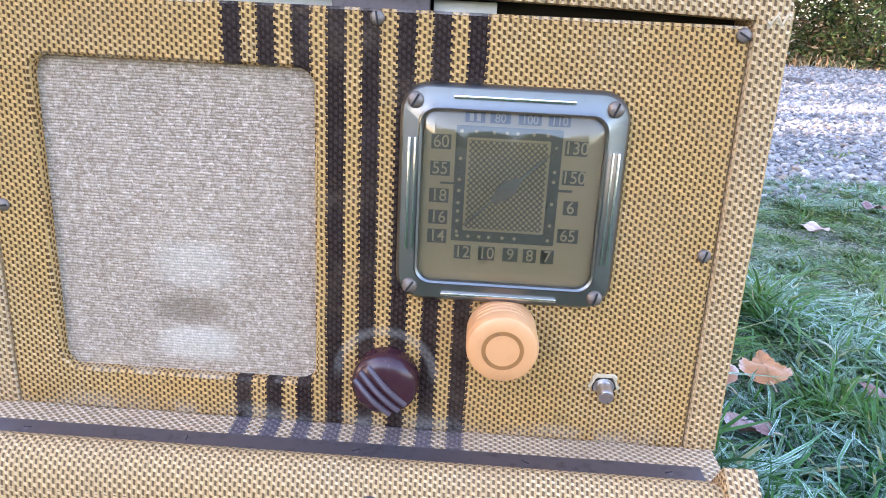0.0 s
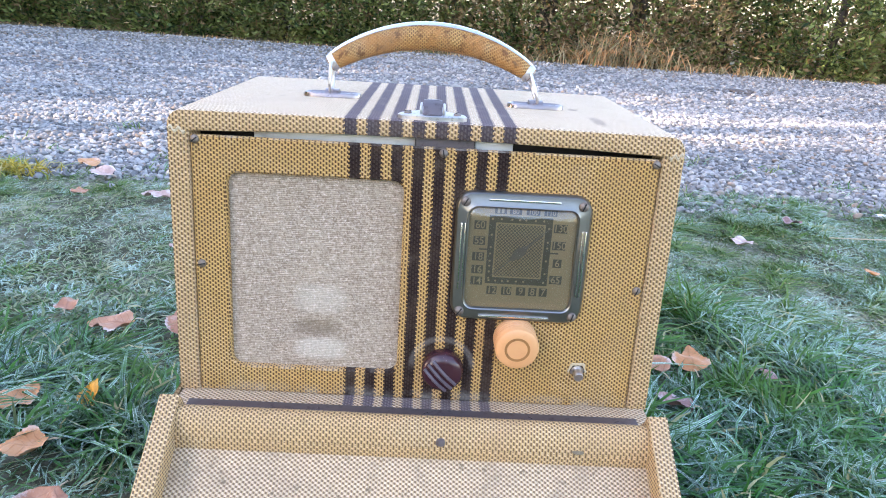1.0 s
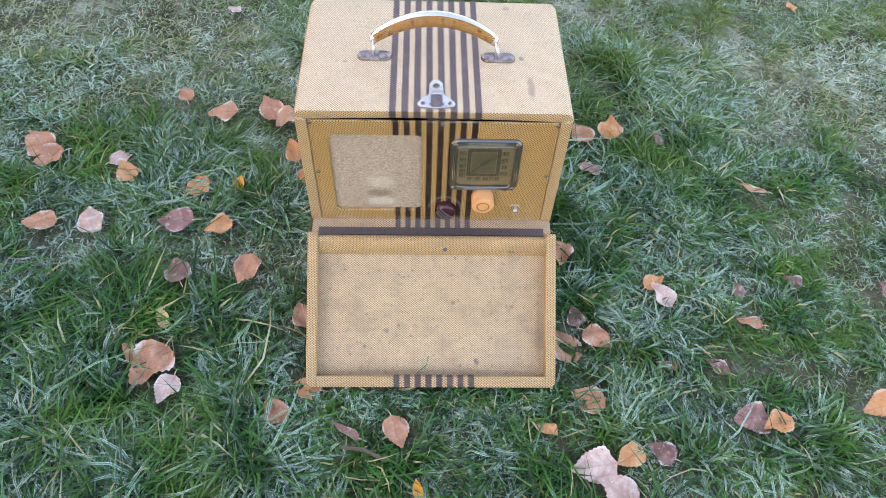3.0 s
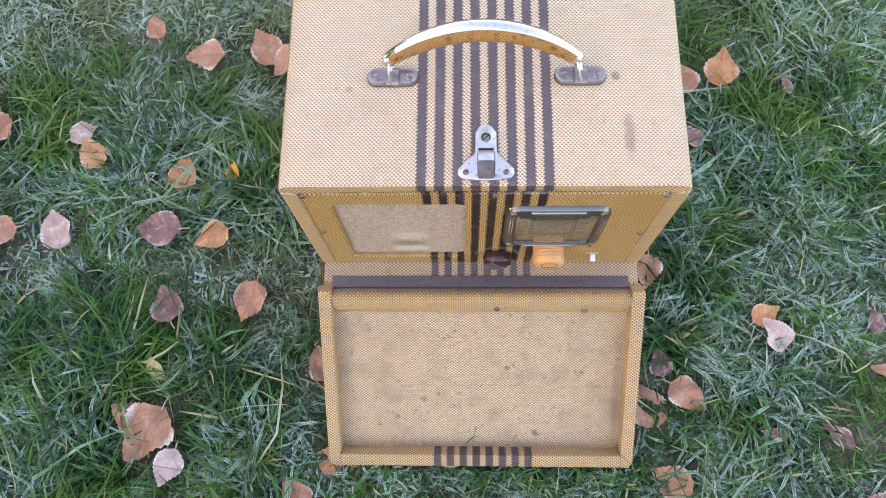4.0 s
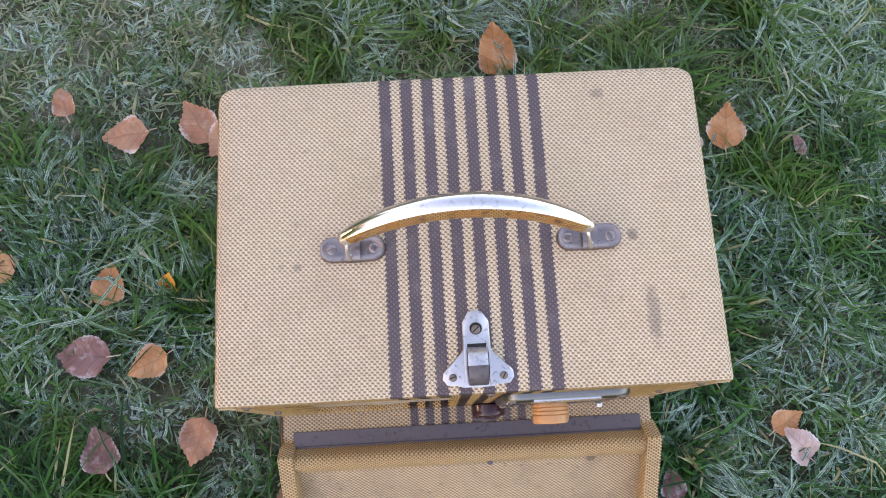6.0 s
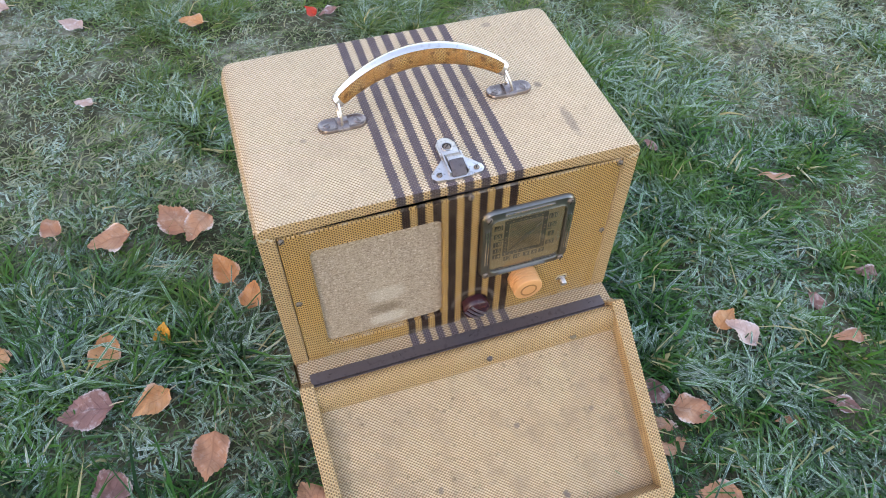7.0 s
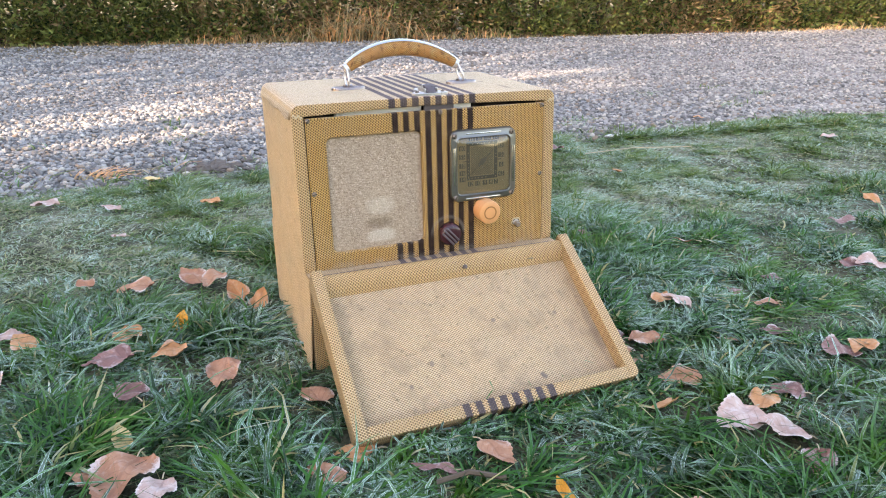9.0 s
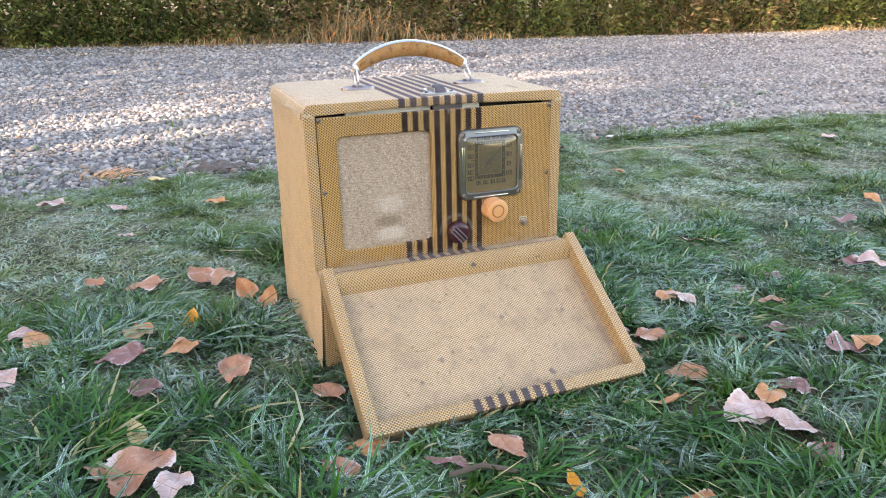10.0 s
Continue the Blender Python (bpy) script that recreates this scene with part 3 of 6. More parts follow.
ground = tagged(new("ground", me), "frosty lawn soil running into a grey gravel drive", "ground", kind="structure")

# ---- the portable radio ----
radio = thing("portable_radio", "old tweed-covered portable radio with open drop-front door on frosty grass", "radio", (0, 0.08, -0.05))
RADIO_BACK = Matrix.Translation(-Vector(radio.location))


def rpart(name, bm, material, parent=None, label="", smooth=False):
    """A part of the radio, its mesh given in the scene's coordinates."""
    if parent is None:
        turned(bm, RADIO_BACK)
        return part(name, bm, material, radio, label, smooth)
    turned(bm, RADIO_BACK)
    return part(name, bm, material, parent, label, smooth)


def case_shell():
    """Upper case: an upside-down U of covered boards with rounded shoulders."""
    w, top, wall, roof, foot, r = 0.1662, 0.2704, 0.1520, 0.2567, 0.0748, 0.0105
    outer = [(w, foot), (w, 0.14), (w, 0.20), (w, top - r)]
    outer += [(w - r + r * math.cos(radians(a)), top - r + r * math.sin(radians(a))) for a in (18, 36, 54, 72, 90)]
    span = [0.11, 0.06, 0.0]
    outer += [(x, top + 0.0006 * (1 - (x / w) ** 2)) for x in span]
    left = [(-x, z) for x, z in outer[:-1]][::-1]
    outer = outer + left
    inner = [(-wall, foot), (-wall, roof)] + [(x, roof + 0.0034 * (1 - (x / wall) ** 2)) for x in (-0.1, -0.05, 0, 0.05, 0.1)] + [(wall, roof), (wall, foot)]
    loop = outer + inner
    bm = bmesh.new()

    many = len(outer)

    def ring(y, tuck=0.0):
        pts = []
        for c, (x, z) in enumerate(loop):
            if c < many:
                x, z = x * (1 - tuck / w), z - tuck * max(0.0, (z - 0.16) / (top - 0.16))
            pts.append(bm.verts.new((x, lean(z) - 0.0022 if y is None else y, z)))
        return pts

    # the back edges are well rounded
    soft = 0.0115
    rings = [ring(None)] + [ring(0.2165 - soft + soft * math.sin(q), soft * (1 - math.cos(q))) for q in (0, 0.4, 0.75, 1.05, 1.3)]
    n = len(loop)
    for a, b in zip(rings, rings[1:]):
        for k in range(n):
            bm.faces.new((a[k], a[(k + 1) % n], b[(k + 1) % n], b[k]))
    f1, f2 = bm.faces.new(rings[0]), bm.faces.new(rings[-1][::-1])
    bmesh.ops.recalc_face_normals(bm, faces=bm.faces)
    bm.normal_update()
    rim = [e for e in f1.edges if e.calc_face_angle(0) > radians(40)]
    bmesh.ops.bevel(bm, geom=rim, offset=0.0024, segments=2, affect="EDGES", profile=0.6, clamp_overlap=True)
    big = [f for f in bm.faces if len(f.verts) > 6]
    bmesh.ops.triangulate(bm, faces=big)
    bmesh.ops.recalc_face_normals(bm, faces=bm.faces)
    bm.normal_update()
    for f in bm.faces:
        # lid and back edge take the worn cloth that has sheen in its colour
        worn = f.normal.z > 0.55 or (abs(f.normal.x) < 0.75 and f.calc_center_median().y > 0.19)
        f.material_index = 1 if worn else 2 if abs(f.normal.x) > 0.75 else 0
    return cloth_uv(bm)


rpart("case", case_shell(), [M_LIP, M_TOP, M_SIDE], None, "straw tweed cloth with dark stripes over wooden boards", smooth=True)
rpart("back_board", cloth_uv(box(-0.1520, 0.1520, 0.2080, 0.2155, -0.046, 0.2590)), M_SIDE)
# lower case, which stands forward under the front as a ledge
base = box(-0.1654, 0.1654, -0.0375, 0.2172, -0.0560, 0.0746, 0.0030, 3)
cloth_uv(base)
for f in base.faces:
    f.material_index = 0 if abs(f.normal.x) > 0.75 else 1
rpart("base", base, [M_SIDE, M_NOSE], None, "straw tweed cloth over the lower box", smooth=True)
ledge = bmesh.new()
bmesh.ops.create_grid(ledge, x_segments=24, y_segments=4, size=0.5)
for v in ledge.verts:
    v.co = Vector((v.co.x * 0.328, -0.0220 + v.co.y * 0.0285, 0.0754 + 0.0004 * math.sin(v.co.x * 40) - (0.0016 if v.co.y < -0.4 else 0)))
rpart("ledge_cloth", cloth_uv(ledge), M_FADED, None, "bare, greyed tweed strip in front of the panel", smooth=True)
# the covering of one side runs on over the lower box and curls away towards its front foot
flap = bmesh.new()
fl = [[flap.verts.new((-0.1664 - 0.0006 * math.sin(9 * s) - 0.0065 * (s ** 1.5) * t ** 1.6, 0.2175 - 0.2560 * s, 0.0770 - 0.1330 * t + 0.006 * (1 - s) * t)) for t in np.linspace(0, 1, 7)] for s in np.linspace(0, 1, 14)]
fo = [[flap.verts.new(v.co + Vector((0.0012, 0, 0.0004))) for v in row] for row in fl]
for q in (fl, fo):
    for r0, r1 in zip(q, q[1:]):
        for k in range(6):
            flap.faces.new((r0[k], r0[k + 1], r1[k + 1], r1[k]))
for q in range(13):
    flap.faces.new((fl[q][6], fl[q + 1][6], fo[q + 1][6], fo[q][6]))
for k in range(6):
    flap.faces.new((fl[13][k], fl[13][k + 1], fo[13][k + 1], fo[13][k]))
rpart("loose_cloth", cloth_uv(flap), M_SIDE, None, "side cloth curling away near the grass", smooth=True)
# torn hem of the lid's cloth, lapping over the top of one side
hem = bmesh.new()
rng = random.Random(17)
rows = []
for q in range(64):
    y = 0.004 + 0.1985 * q / 63
    drop = 0.0042 + 0.0022 * math.sin(q * 0.23) + rng.uniform(-0.0011, 0.0011)
    puff = 0.0008 + rng.uniform(0, 0.0007)
    rows.append([hem.verts.new(p) for p in ((-0.1660, y, 0.2628), (-0.1667 - puff * 0.4, y, 0.2595), (-0.1668 - puff, y, 0.2588 - drop), (-0.1661, y, 0.2588 - drop))])
for r0, r1 in zip(rows, rows[1:]):
    for k in range(3):
        hem.faces.new((r0[k], r0[k + 1], r1[k + 1], r1[k]))
rpart("torn_hem", cloth_uv(hem), M_TOP, None, "frayed hem of the lid's cloth")
# frayed seams where the lid's cloth is folded round the front corners
for x0, x1 in ((-0.1648, -0.1540), (0.1648, 0.1560)):
    crease, rows = bmesh.new(), []
    for q in range(15):
        x = x0 + (x1 - x0) * q / 14
        mid = 0.2578 + 0.0014 * math.sin(q * 0.9) - 0.0012 * q / 14
        tall, puff = 0.0013 + rng.uniform(0, 0.0012), 0.0007 + rng.uniform(0, 0.0007)
        rows.append([crease.verts.new((x, lean(z) - 0.0019 - out, z)) for z, out in ((mid + tall, 0.0), (mid + 0.0004, puff), (mid - 0.0004, puff * 0.4), (mid - tall * 0.7, 0.0002))])
    for r0, r1 in zip(rows, rows[1:]):
        for k in range(3):
            crease.faces.new((r0[k], r0[k + 1], r1[k + 1], r1[k]))
    rpart("corner_seam", cloth_uv(crease), M_FRAY, None, "frayed cloth fold at the lid's corner")
# what shows in the slot under the lid
rpart("inner_rail", box(-0.1140, -0.0085, 0.0105, 0.0150, 0.2480, 0.2580, 0.0006), M_PAINT, None, "chipped grey-white painted rail")
rpart("inner_rail", box(0.0310, 0.0560, 0.0095, 0.0150, 0.2480, 0.2590, 0.0006), M_PAINT, None, "chipped grey-white painted rail")
rpart("catch_bracket", box(-0.0080, 0.0300, 0.0022, 0.0060, 0.2380, 0.2605, 0.0006), M_STEEL)
# near-black sheet that gives the case's inside its shade by colour
rpart("inner_backing", box(-0.1525, 0.1525, 0.0200, 0.0230, 0.0760, 0.2595), M_HOLE_SHADE)

# front panel with the loudspeaker's opening
P = (-0.1512, 0.1512, 0.0752, 0.2549)
S = (-0.1290, -0.0140, 0.0950, 0.2315)
k = 6
fr = panel_loop(*P, 0.0012, -0.0006, k)
fr_in = panel_loop(P[0] + 0.0010, P[1] - 0.0010, P[2] + 0.0010, P[3] - 0.0010, 0.0010, -0.0016, k)
op = panel_loop(S[0] - 0.0012, S[1] + 0.0012, S[2] - 0.0012, S[3] + 0.0012, 0.0085, -0.0016, k)
op2 = panel_loop(*S, 0.0075, -0.0002, k)
op_back = panel_loop(*S, 0.0075, 0.0065, k)
fr_back = panel_loop(*P, 0.0012, 0.0010, k)
rpart("front_panel", cloth_uv(loft([fr, fr_in, op, op2, op_back, fr_back], close=True)), M_FRONT, None, "straw-yellow tweed board with dark vertical stripes", smooth=True)
gr = bmesh.new()
bmesh.ops.create_grid(gr, x_segments=46, y_segments=52, size=0.5)
for v in gr.verts:
    x, z = -0.0715 + v.co.x * 0.118, 0.1622 + v.co.y * 0.1415
    d = math.hypot((x + 0.0715) / 0.052, (z - 0.150) / 0.055)
    puff = 0.0012 * max(0, 1 - d * d) + 0.0009 * math.exp(-(((x + 0.070) / 0.012) ** 2 + ((z - 0.110) / 0.007) ** 2)) - 0.0008 * math.exp(-(((x + 0.070) / 0.018) ** 2 + ((z - 0.125) / 0.006) ** 2))
    v.co = Vector((x, lean(z) + 0.0035 - puff, z))
rpart("grille_cloth", cloth_uv(gr), M_GRILLE, None, "coarse grey-beige loudspeaker cloth with a dark smudge", smooth=True)
for x, z, s in ((-0.1485, 0.2520, 40), (0.1485, 0.2515, 150), (-0.1470, 0.1690, 10), (0.1470, 0.1650, 75), (0.0105, 0.2515, 100)):
    screw(radio, RADIO_BACK @ Vector((x, lean(z) - 0.0014, z)), 0.0029, FRONT, "", s)

# ---- tuning dial ----
E0 = (0.0205, 0.1105, 0.1398, 0.2290)
W0 = (0.0298, 0.1010, 0.1492, 0.2188)


def inset(q, d):
    return (q[0] + d, q[1] - d, q[2] + d, q[3] - d)


k = 7
bz = [panel_loop(*E0, 0.0115, -0.0016, k), panel_loop(*inset(E0, 0.0003), 0.0115, -0.0042, k), panel_loop(*inset(E0, 0.0016), 0.0105, -0.0057, k),
      panel_loop(*inset(E0, 0.0076), 0.0072, -0.0063, k), panel_loop(*inset(W0, -0.0010), 0.0066, -0.0072, k), panel_loop(*inset(W0, -0.0002), 0.0062, -0.0066, k),
      panel_loop(*W0, 0.0060, -0.0022, k), panel_loop(*W0, 0.0060, -0.0016, k)]
dial = rpart("dial_bezel", loft(bz, close=True), M_NICKEL, None, "tarnished nickel bezel round the tuning dial", smooth=True)
for x0, x1, z0, z1 in ((0.0415, 0.0885, 0.2236, 0.2250), (0.0400, 0.0880, 0.1428, 0.1442), (0.0243, 0.0254, 0.1620, 0.2080), (0.0268, 0.0276, 0.1620, 0.2080), (0.1042, 0.1050, 0.1600, 0.2060), (0.1063, 0.1074, 0.1600, 0.2060)):
    b = box(x0, x1, -0.0011, 0.0011, z0, z1, 0.0005)
    for v in b.verts:
        v.co.y += lean(v.co.z) - 0.0062
    rpart("rib", b, M_CHROME, dial, smooth=True)
for x, z, s in ((0.0266, 0.2222, 60), (0.1037, 0.2224, 70), (0.0268, 0.1462, 55), (0.1038, 0.1455, 75)):
    screw(dial, RADIO_BACK @ Vector((x, lean(z) - 0.0056, z)), 0.0033, FRONT, "", s)
rpart("dial_card", loft([panel_loop(*inset(W0, -0.001), 0.006, -0.0032, k), panel_loop(*inset(W0, -0.001), 0.006, -0.0012, k)]), M_FACE, dial, "olive-tan dial card")
# glass, gently domed
G = inset(W0, 0.0002)
glass_loops = [panel_loop(*G, 0.006, -0.0045, k), panel_loop(*G, 0.006, -0.0058, k), panel_loop(*inset(G, 0.0022), 0.006, -0.0070, k), panel_loop(*inset(G, 0.008), 0.006, -0.0079, k),
               panel_loop(*inset(G, 0.018), 0.006, -0.0084, k), panel_loop(*inset(G, 0.028), 0.003, -0.0086, k), panel_loop(*inset(G, 0.028), 0.003, -0.0074, k),
               panel_loop(*inset(G, 0.018), 0.006, -0.0072, k), panel_loop(*inset(G, 0.008), 0.006, -0.0067, k), panel_loop(*inset(G, 0.0022), 0.006, -0.0057, k)]
gl = bmesh.new()
rings = [[gl.verts.new(p) for p in loop] for loop in glass_loops]
for q in range(len(rings)):
    r0, r1 = rings[q], rings[(q + 1) % len(rings)]
    if q == 5:
        gl.faces.new(r0), gl.faces.new(r1[::-1])
        continue
    for c in range(len(r0)):
        gl.faces.new((r0[c], r0[(c + 1) % len(r0)], r1[(c + 1) % len(r0)], r1[c]))
pane = rpart("dial_glass", gl, M_GLASS, dial, "clear domed dial glass", smooth=True)
pane.visible_shadow = False


def flat(name, x0, x1, z0, z1, y, mat, label=""):
    b = box(x0, x1, 0, 0.0002, z0, z1)
    for v in b.verts:
        v.co.y += lean(v.co.z) + y
    return rpart(name, b, mat, dial, label)


Q = (0.0430, 0.0850, 0.1660, 0.2130)
ring = loft([panel_loop(*Q, 0.0004, -0.0035, 1), panel_loop(*inset(Q, 0.0045), 0.0004, -0.0035, 1), panel_loop(*inset(Q, 0.0045), 0.0004, -0.0031, 1), panel_loop(*Q, 0.0004, -0.0031, 1)], close=True)
rpart("dial_border", ring, M_INK, dial, "dark printed border with pale dots")
dots = bmesh.new()
spots = [(0.0452, 0.2108), (0.0510, 0.2108), (0.0580, 0.2108), (0.0630, 0.2108), (0.0672, 0.2108), (0.0735, 0.2108), (0.0790, 0.2108), (0.0452, 0.2000), (0.0452, 0.1915), (0.0452, 0.1870), (0.0452, 0.1820),
         (0.0452, 0.1785), (0.0452, 0.1745), (0.0452, 0.1700), (0.0455, 0.1682), (0.0500, 0.1682), (0.0545, 0.1682), (0.0585, 0.1682), (0.0640, 0.1682), (0.0690, 0.1682), (0.0825, 0.1682), (0.0828, 0.1965), (0.0828, 0.1925), (0.0828, 0.1835), (0.0828, 0.1745), (0.0828, 0.2060)]
for x, z in spots:
    bmesh.ops.create_circle(dots, cap_ends=True, segments=8, radius=0.00075, matrix=Matrix.Translation((x, lean(z) - 0.0037, z)) @ FRONT)
rpart("border_dots", dots, M_NUMERAL, dial)
hatch = bmesh.new()
hx0, hx1, hz0, hz1 = 0.0485, 0.0795, 0.1715, 0.2075
for sgn in (1, -1):
    for q in np.arange(-0.040, 0.075, 0.00235):
        seg = []
        for x in (hx0, hx1):
            z = hz0 + q + sgn * (x - 0.064) + 0.0
            seg.append((x, z))
        (xa, za), (xb, zb) = seg
        ta, tb = 0.0, 1.0
        dz = zb - za
        lo, hi = sorted(((hz0 - za) / dz, (hz1 - za) / dz))
        ta, tb = max(ta, lo), min(tb, hi)
        if tb - ta < 0.02:
            continue
        A, B = Vector((xa + (xb - xa) * ta, 0, za + dz * ta)), Vector((xa + (xb - xa) * tb, 0, za + dz * tb))
        side = Vector((-(B - A).z, 0, (B - A).x)).normalized() * 0.00023
        hatch.faces.new([hatch.verts.new(Vector((p.x, lean(p.z) - 0.0034, p.z))) for p in (A - side, B - side, B + side, A + side)])
rpart("hatching", hatch, M_INK, dial, "fine crossed printed lines")


def numeral(text, x, z, w, size=0.0052):
    plate = flat("number_plate", x - w / 2, x + w / 2, z - size * 0.56, z + size * 0.56, -0.0035, M_INK)
    cu = bpy.data.curves.new("number", "FONT")
    cu.body, cu.size, cu.align_x, cu.align_y, cu.extrude = text, size * 1.35, "CENTER", "CENTER", 0.00005
    cu.offset = 0.00003
    cu.materials.append(M_NUMERAL)
    ob = new("number", cu)
    ob.parent = plate
    ob.matrix_local = RADIO_BACK @ Matrix.Translation((x, lean(z) - 0.0038, z)) @ FRONT @ Matrix.Diagonal((0.92, 1.0, 1.0, 1.0))


for text, x, z, w in (("60", 0.0373, 0.2062, 0.0078), ("55", 0.0373, 0.1955, 0.0078), ("18", 0.0373, 0.1845, 0.0078), ("16", 0.0373, 0.1755, 0.0076), ("14", 0.0373, 0.1675, 0.0078),
                      ("12", 0.0480, 0.1612, 0.0068), ("10", 0.0580, 0.1612, 0.0068), ("9", 0.0678, 0.1612, 0.0062), ("8", 0.0758, 0.1612, 0.0054), ("7", 0.0830, 0.1612, 0.0054),
                      ("130", 0.0905, 0.2062, 0.0088), ("150", 0.0905, 0.1945, 0.0088), ("6", 0.0905, 0.1822, 0.0058), ("65", 0.0905, 0.1705, 0.0084),
                      ("80", 0.0600, 0.2163, 0.0080), ("100", 0.0715, 0.2163, 0.0090), ("110", 0.0830, 0.2163, 0.0086)):
    numeral(text, x, z, w, 0.0052 if z < 0.215 else 0.0036)
flat("number_plate", 0.0462, 0.0540, 0.2143, 0.2183, -0.0035, M_INK)
for x in (0.0487, 0.0515):
    flat("number_bar", x - 0.0008, x + 0.0008, 0.2148, 0.2178, -0.0038, M_NUMERAL)
flat("scale_mark", 0.0375, 0.0430, 0.1893, 0.1902, -0.0035, M_INK)
flat("scale_mark", 0.0850, 0.0905, 0.1886, 0.1896, -0.0035, M_INK)
# pointer: a slim needle with a lens-shaped hub
needle = bmesh.new()
A, B = Vector((0.0460, 0, 0.1715)), Vector((0.0835, 0, 0.2060))
d = (B - A).normalized()
sd = Vector((-d.z, 0, d.x))
prof = [(0, 0.0002), (0.33, 0.0005), (0.38, 0.0018), (0.44, 0.0031), (0.52, 0.0034), (0.58, 0.0020), (0.64, 0.0005), (1.0, 0.0002)]
rows = []
for t, w in prof:
    c = A.lerp(B, t)
    rows.append([needle.verts.new((c + sd * w * s) + Vector((0, lean(c.z) - (0.0049 if s == 0 else 0.0044), 0))) for s in (-1, 0, 1)])
for r0, r1 in zip(rows, rows[1:]):
    for c in range(2):
        needle.faces.new((r0[c], r0[c + 1], r1[c + 1], r1[c]))
rpart("pointer", needle, M_POINTER, dial, "dark needle pointer", smooth=True)

# ---- knobs and switch ----
tune = Matrix.Translation((0.0668, lean(0.127) - 0.0016, 0.1268)) @ FRONT
prof = [(0.0120, 0.0), (0.0143, 0.0004)]
for q in range(4):
    h = 0.0010 + q * 0.0030
    prof += [(0.0149, h), (0.0149, h + 0.0020), (0.0141, h + 0.0026)]
prof += [(0.0149, 0.0132), (0.0149, 0.0170), (0.0143, 0.0188), (0.0130, 0.0196), (0.0086, 0.0198), (0.0068, 0.0198), (0.0030, 0.0200)]
knob = rpart("tuning_knob", turned(lathe(prof, 36), tune), M_CREAM, None, "butterscotch plastic knob with a brown ring", smooth=True)
ringbm = loft([[(r * math.cos(2 * math.pi * c / 36), r * math.sin(2 * math.pi * c / 36), h) for c in range(36)] for r, h in ((0.0086, 0.0196), (0.0086, 0.0200), (0.0069, 0.0200), (0.0069, 0.0196))], close=True)
rpart("knob_ring", turned(ringbm, tune), M_RING, knob, "brown inlaid ring")
vol = Matrix.Translation((0.0180, lean(0.102) - 0.0016, 0.1015)) @ FRONT @ Matrix.Rotation(radians(-47), 4, "Z")
kb = rpart("volume_knob", turned(lathe([(0.0120, 0), (0.0143, 0.0006), (0.0145, 0.0060), (0.0140, 0.0090), (0.0122, 0.0110), (0.0080, 0.0120), (0.0030, 0.0122)], 36), vol), M_MAROON, None, "dark maroon bakelite knob with three ridges", smooth=True)
for q in (-0.0052, -0.0010, 0.0032):
    half = math.sqrt(0.0122 ** 2 - q * q)
    pts = [(-half + 2 * half * c / 12, q - 0.0015, 0.0112 + 0.0022 * math.sin(math.pi * c / 12)) for c in range(13)]
    b = wire(pts, 0.00125, 8)
    rpart("knob_ridge", turned(b, vol), M_DUST, kb, smooth=True)
sw = Matrix.Translation((0.1132, lean(0.103) - 0.0014, 0.1030)) @ FRONT @ Matrix.Rotation(radians(8), 4, "X")
switch = rpart("toggle_switch", turned(lathe([(0.0046, -0.004), (0.0046, 0.0006), (0.0034, 0.0008), (0.0034, 0.0072), (0.0030, 0.0080), (0.0010, 0.0081)], 18), sw), M_ZINC, None, "bare metal switch shaft", smooth=True)
# a solid disc, painted as dark as the hole's shade
rpart("switch_hole", turned(lathe([(0.0052, -0.0005), (0.0052, 0.0005), (0.0045, 0.0006)], 20), sw), M_HOLE_SHADE, switch, "dark disc painted as the worn hole in the cloth")
fray = [[(r * (1 + 0.10 * math.sin(5 * c) + 0.07 * math.sin(11 * c + 1)) * math.cos(2 * math.pi * c / 24), r * (1 + 0.10 * math.sin(5 * c)) * math.sin(2 * math.pi * c / 24), h) for c in range(24)] for r, h in ((0.0070, -0.0004), (0.0066, 0.0003), (0.0054, 0.0005), (0.0052, -0.0004))]
rpart("frayed_ring", turned(loft(fray, close=True), sw), M_FRAY, switch, "pale frayed cloth round the switch", smooth=True)

# ---- hinge and fall-front door ----
hinge = rpart("hinge", box(-0.1545, 0.1545, -0.0385, -0.0262, 0.0756, 0.0768, 0.0003), M_STEEL, None, "long dark steel piano hinge")
barrel = turned(lathe([(0.0020, -0.1545), (0.0022, -0.1540), (0.0022, 0.1540), (0.0020, 0.1545)], 12), Matrix.Translation((0, -0.0398, 0.0736)) @ Matrix.Rotation(radians(90), 4, "Y"))
rpart("hinge_barrel", barrel, M_STEEL, hinge, smooth=True)
for q in range(12):
    x0 = -0.1545 + q * 0.02575
    knuckle = turned(lathe([(0.0022, 0.0), (0.0025, 0.0006), (0.0025, 0.0115), (0.0022, 0.0121)], 12), Matrix.Translation((x0, -0.0398, 0.0736)) @ Matrix.Rotation(radians(90), 4, "Y"))
    rpart("knuckle", knuckle, M_STEEL, hinge, smooth=True)
for x in (-0.135, -0.065, 0.008, 0.080, 0.140):
    screw(hinge, RADIO_BACK @ Vector((x, -0.0318, 0.0763)), 0.0020, Matrix.Diagonal((1, 1, 0.5, 1)), "", 40 * x * 100, M_STEEL)
rpart("hinge_leaf", box(-0.1545, 0.1545, -0.0428, -0.0418, 0.0640, 0.0725, 0.0003), M_STEEL, hinge)
HINGE_AT, TILT = Vector((0.0010, -0.0425, 0.0788)), radians(33.7)
# door coordinates: x along the hinge, y towards the free edge is negative, z out of the lining
DOOR = Matrix.Translation(HINGE_AT) @ Matrix.Rotation(TILT, 4, "X")


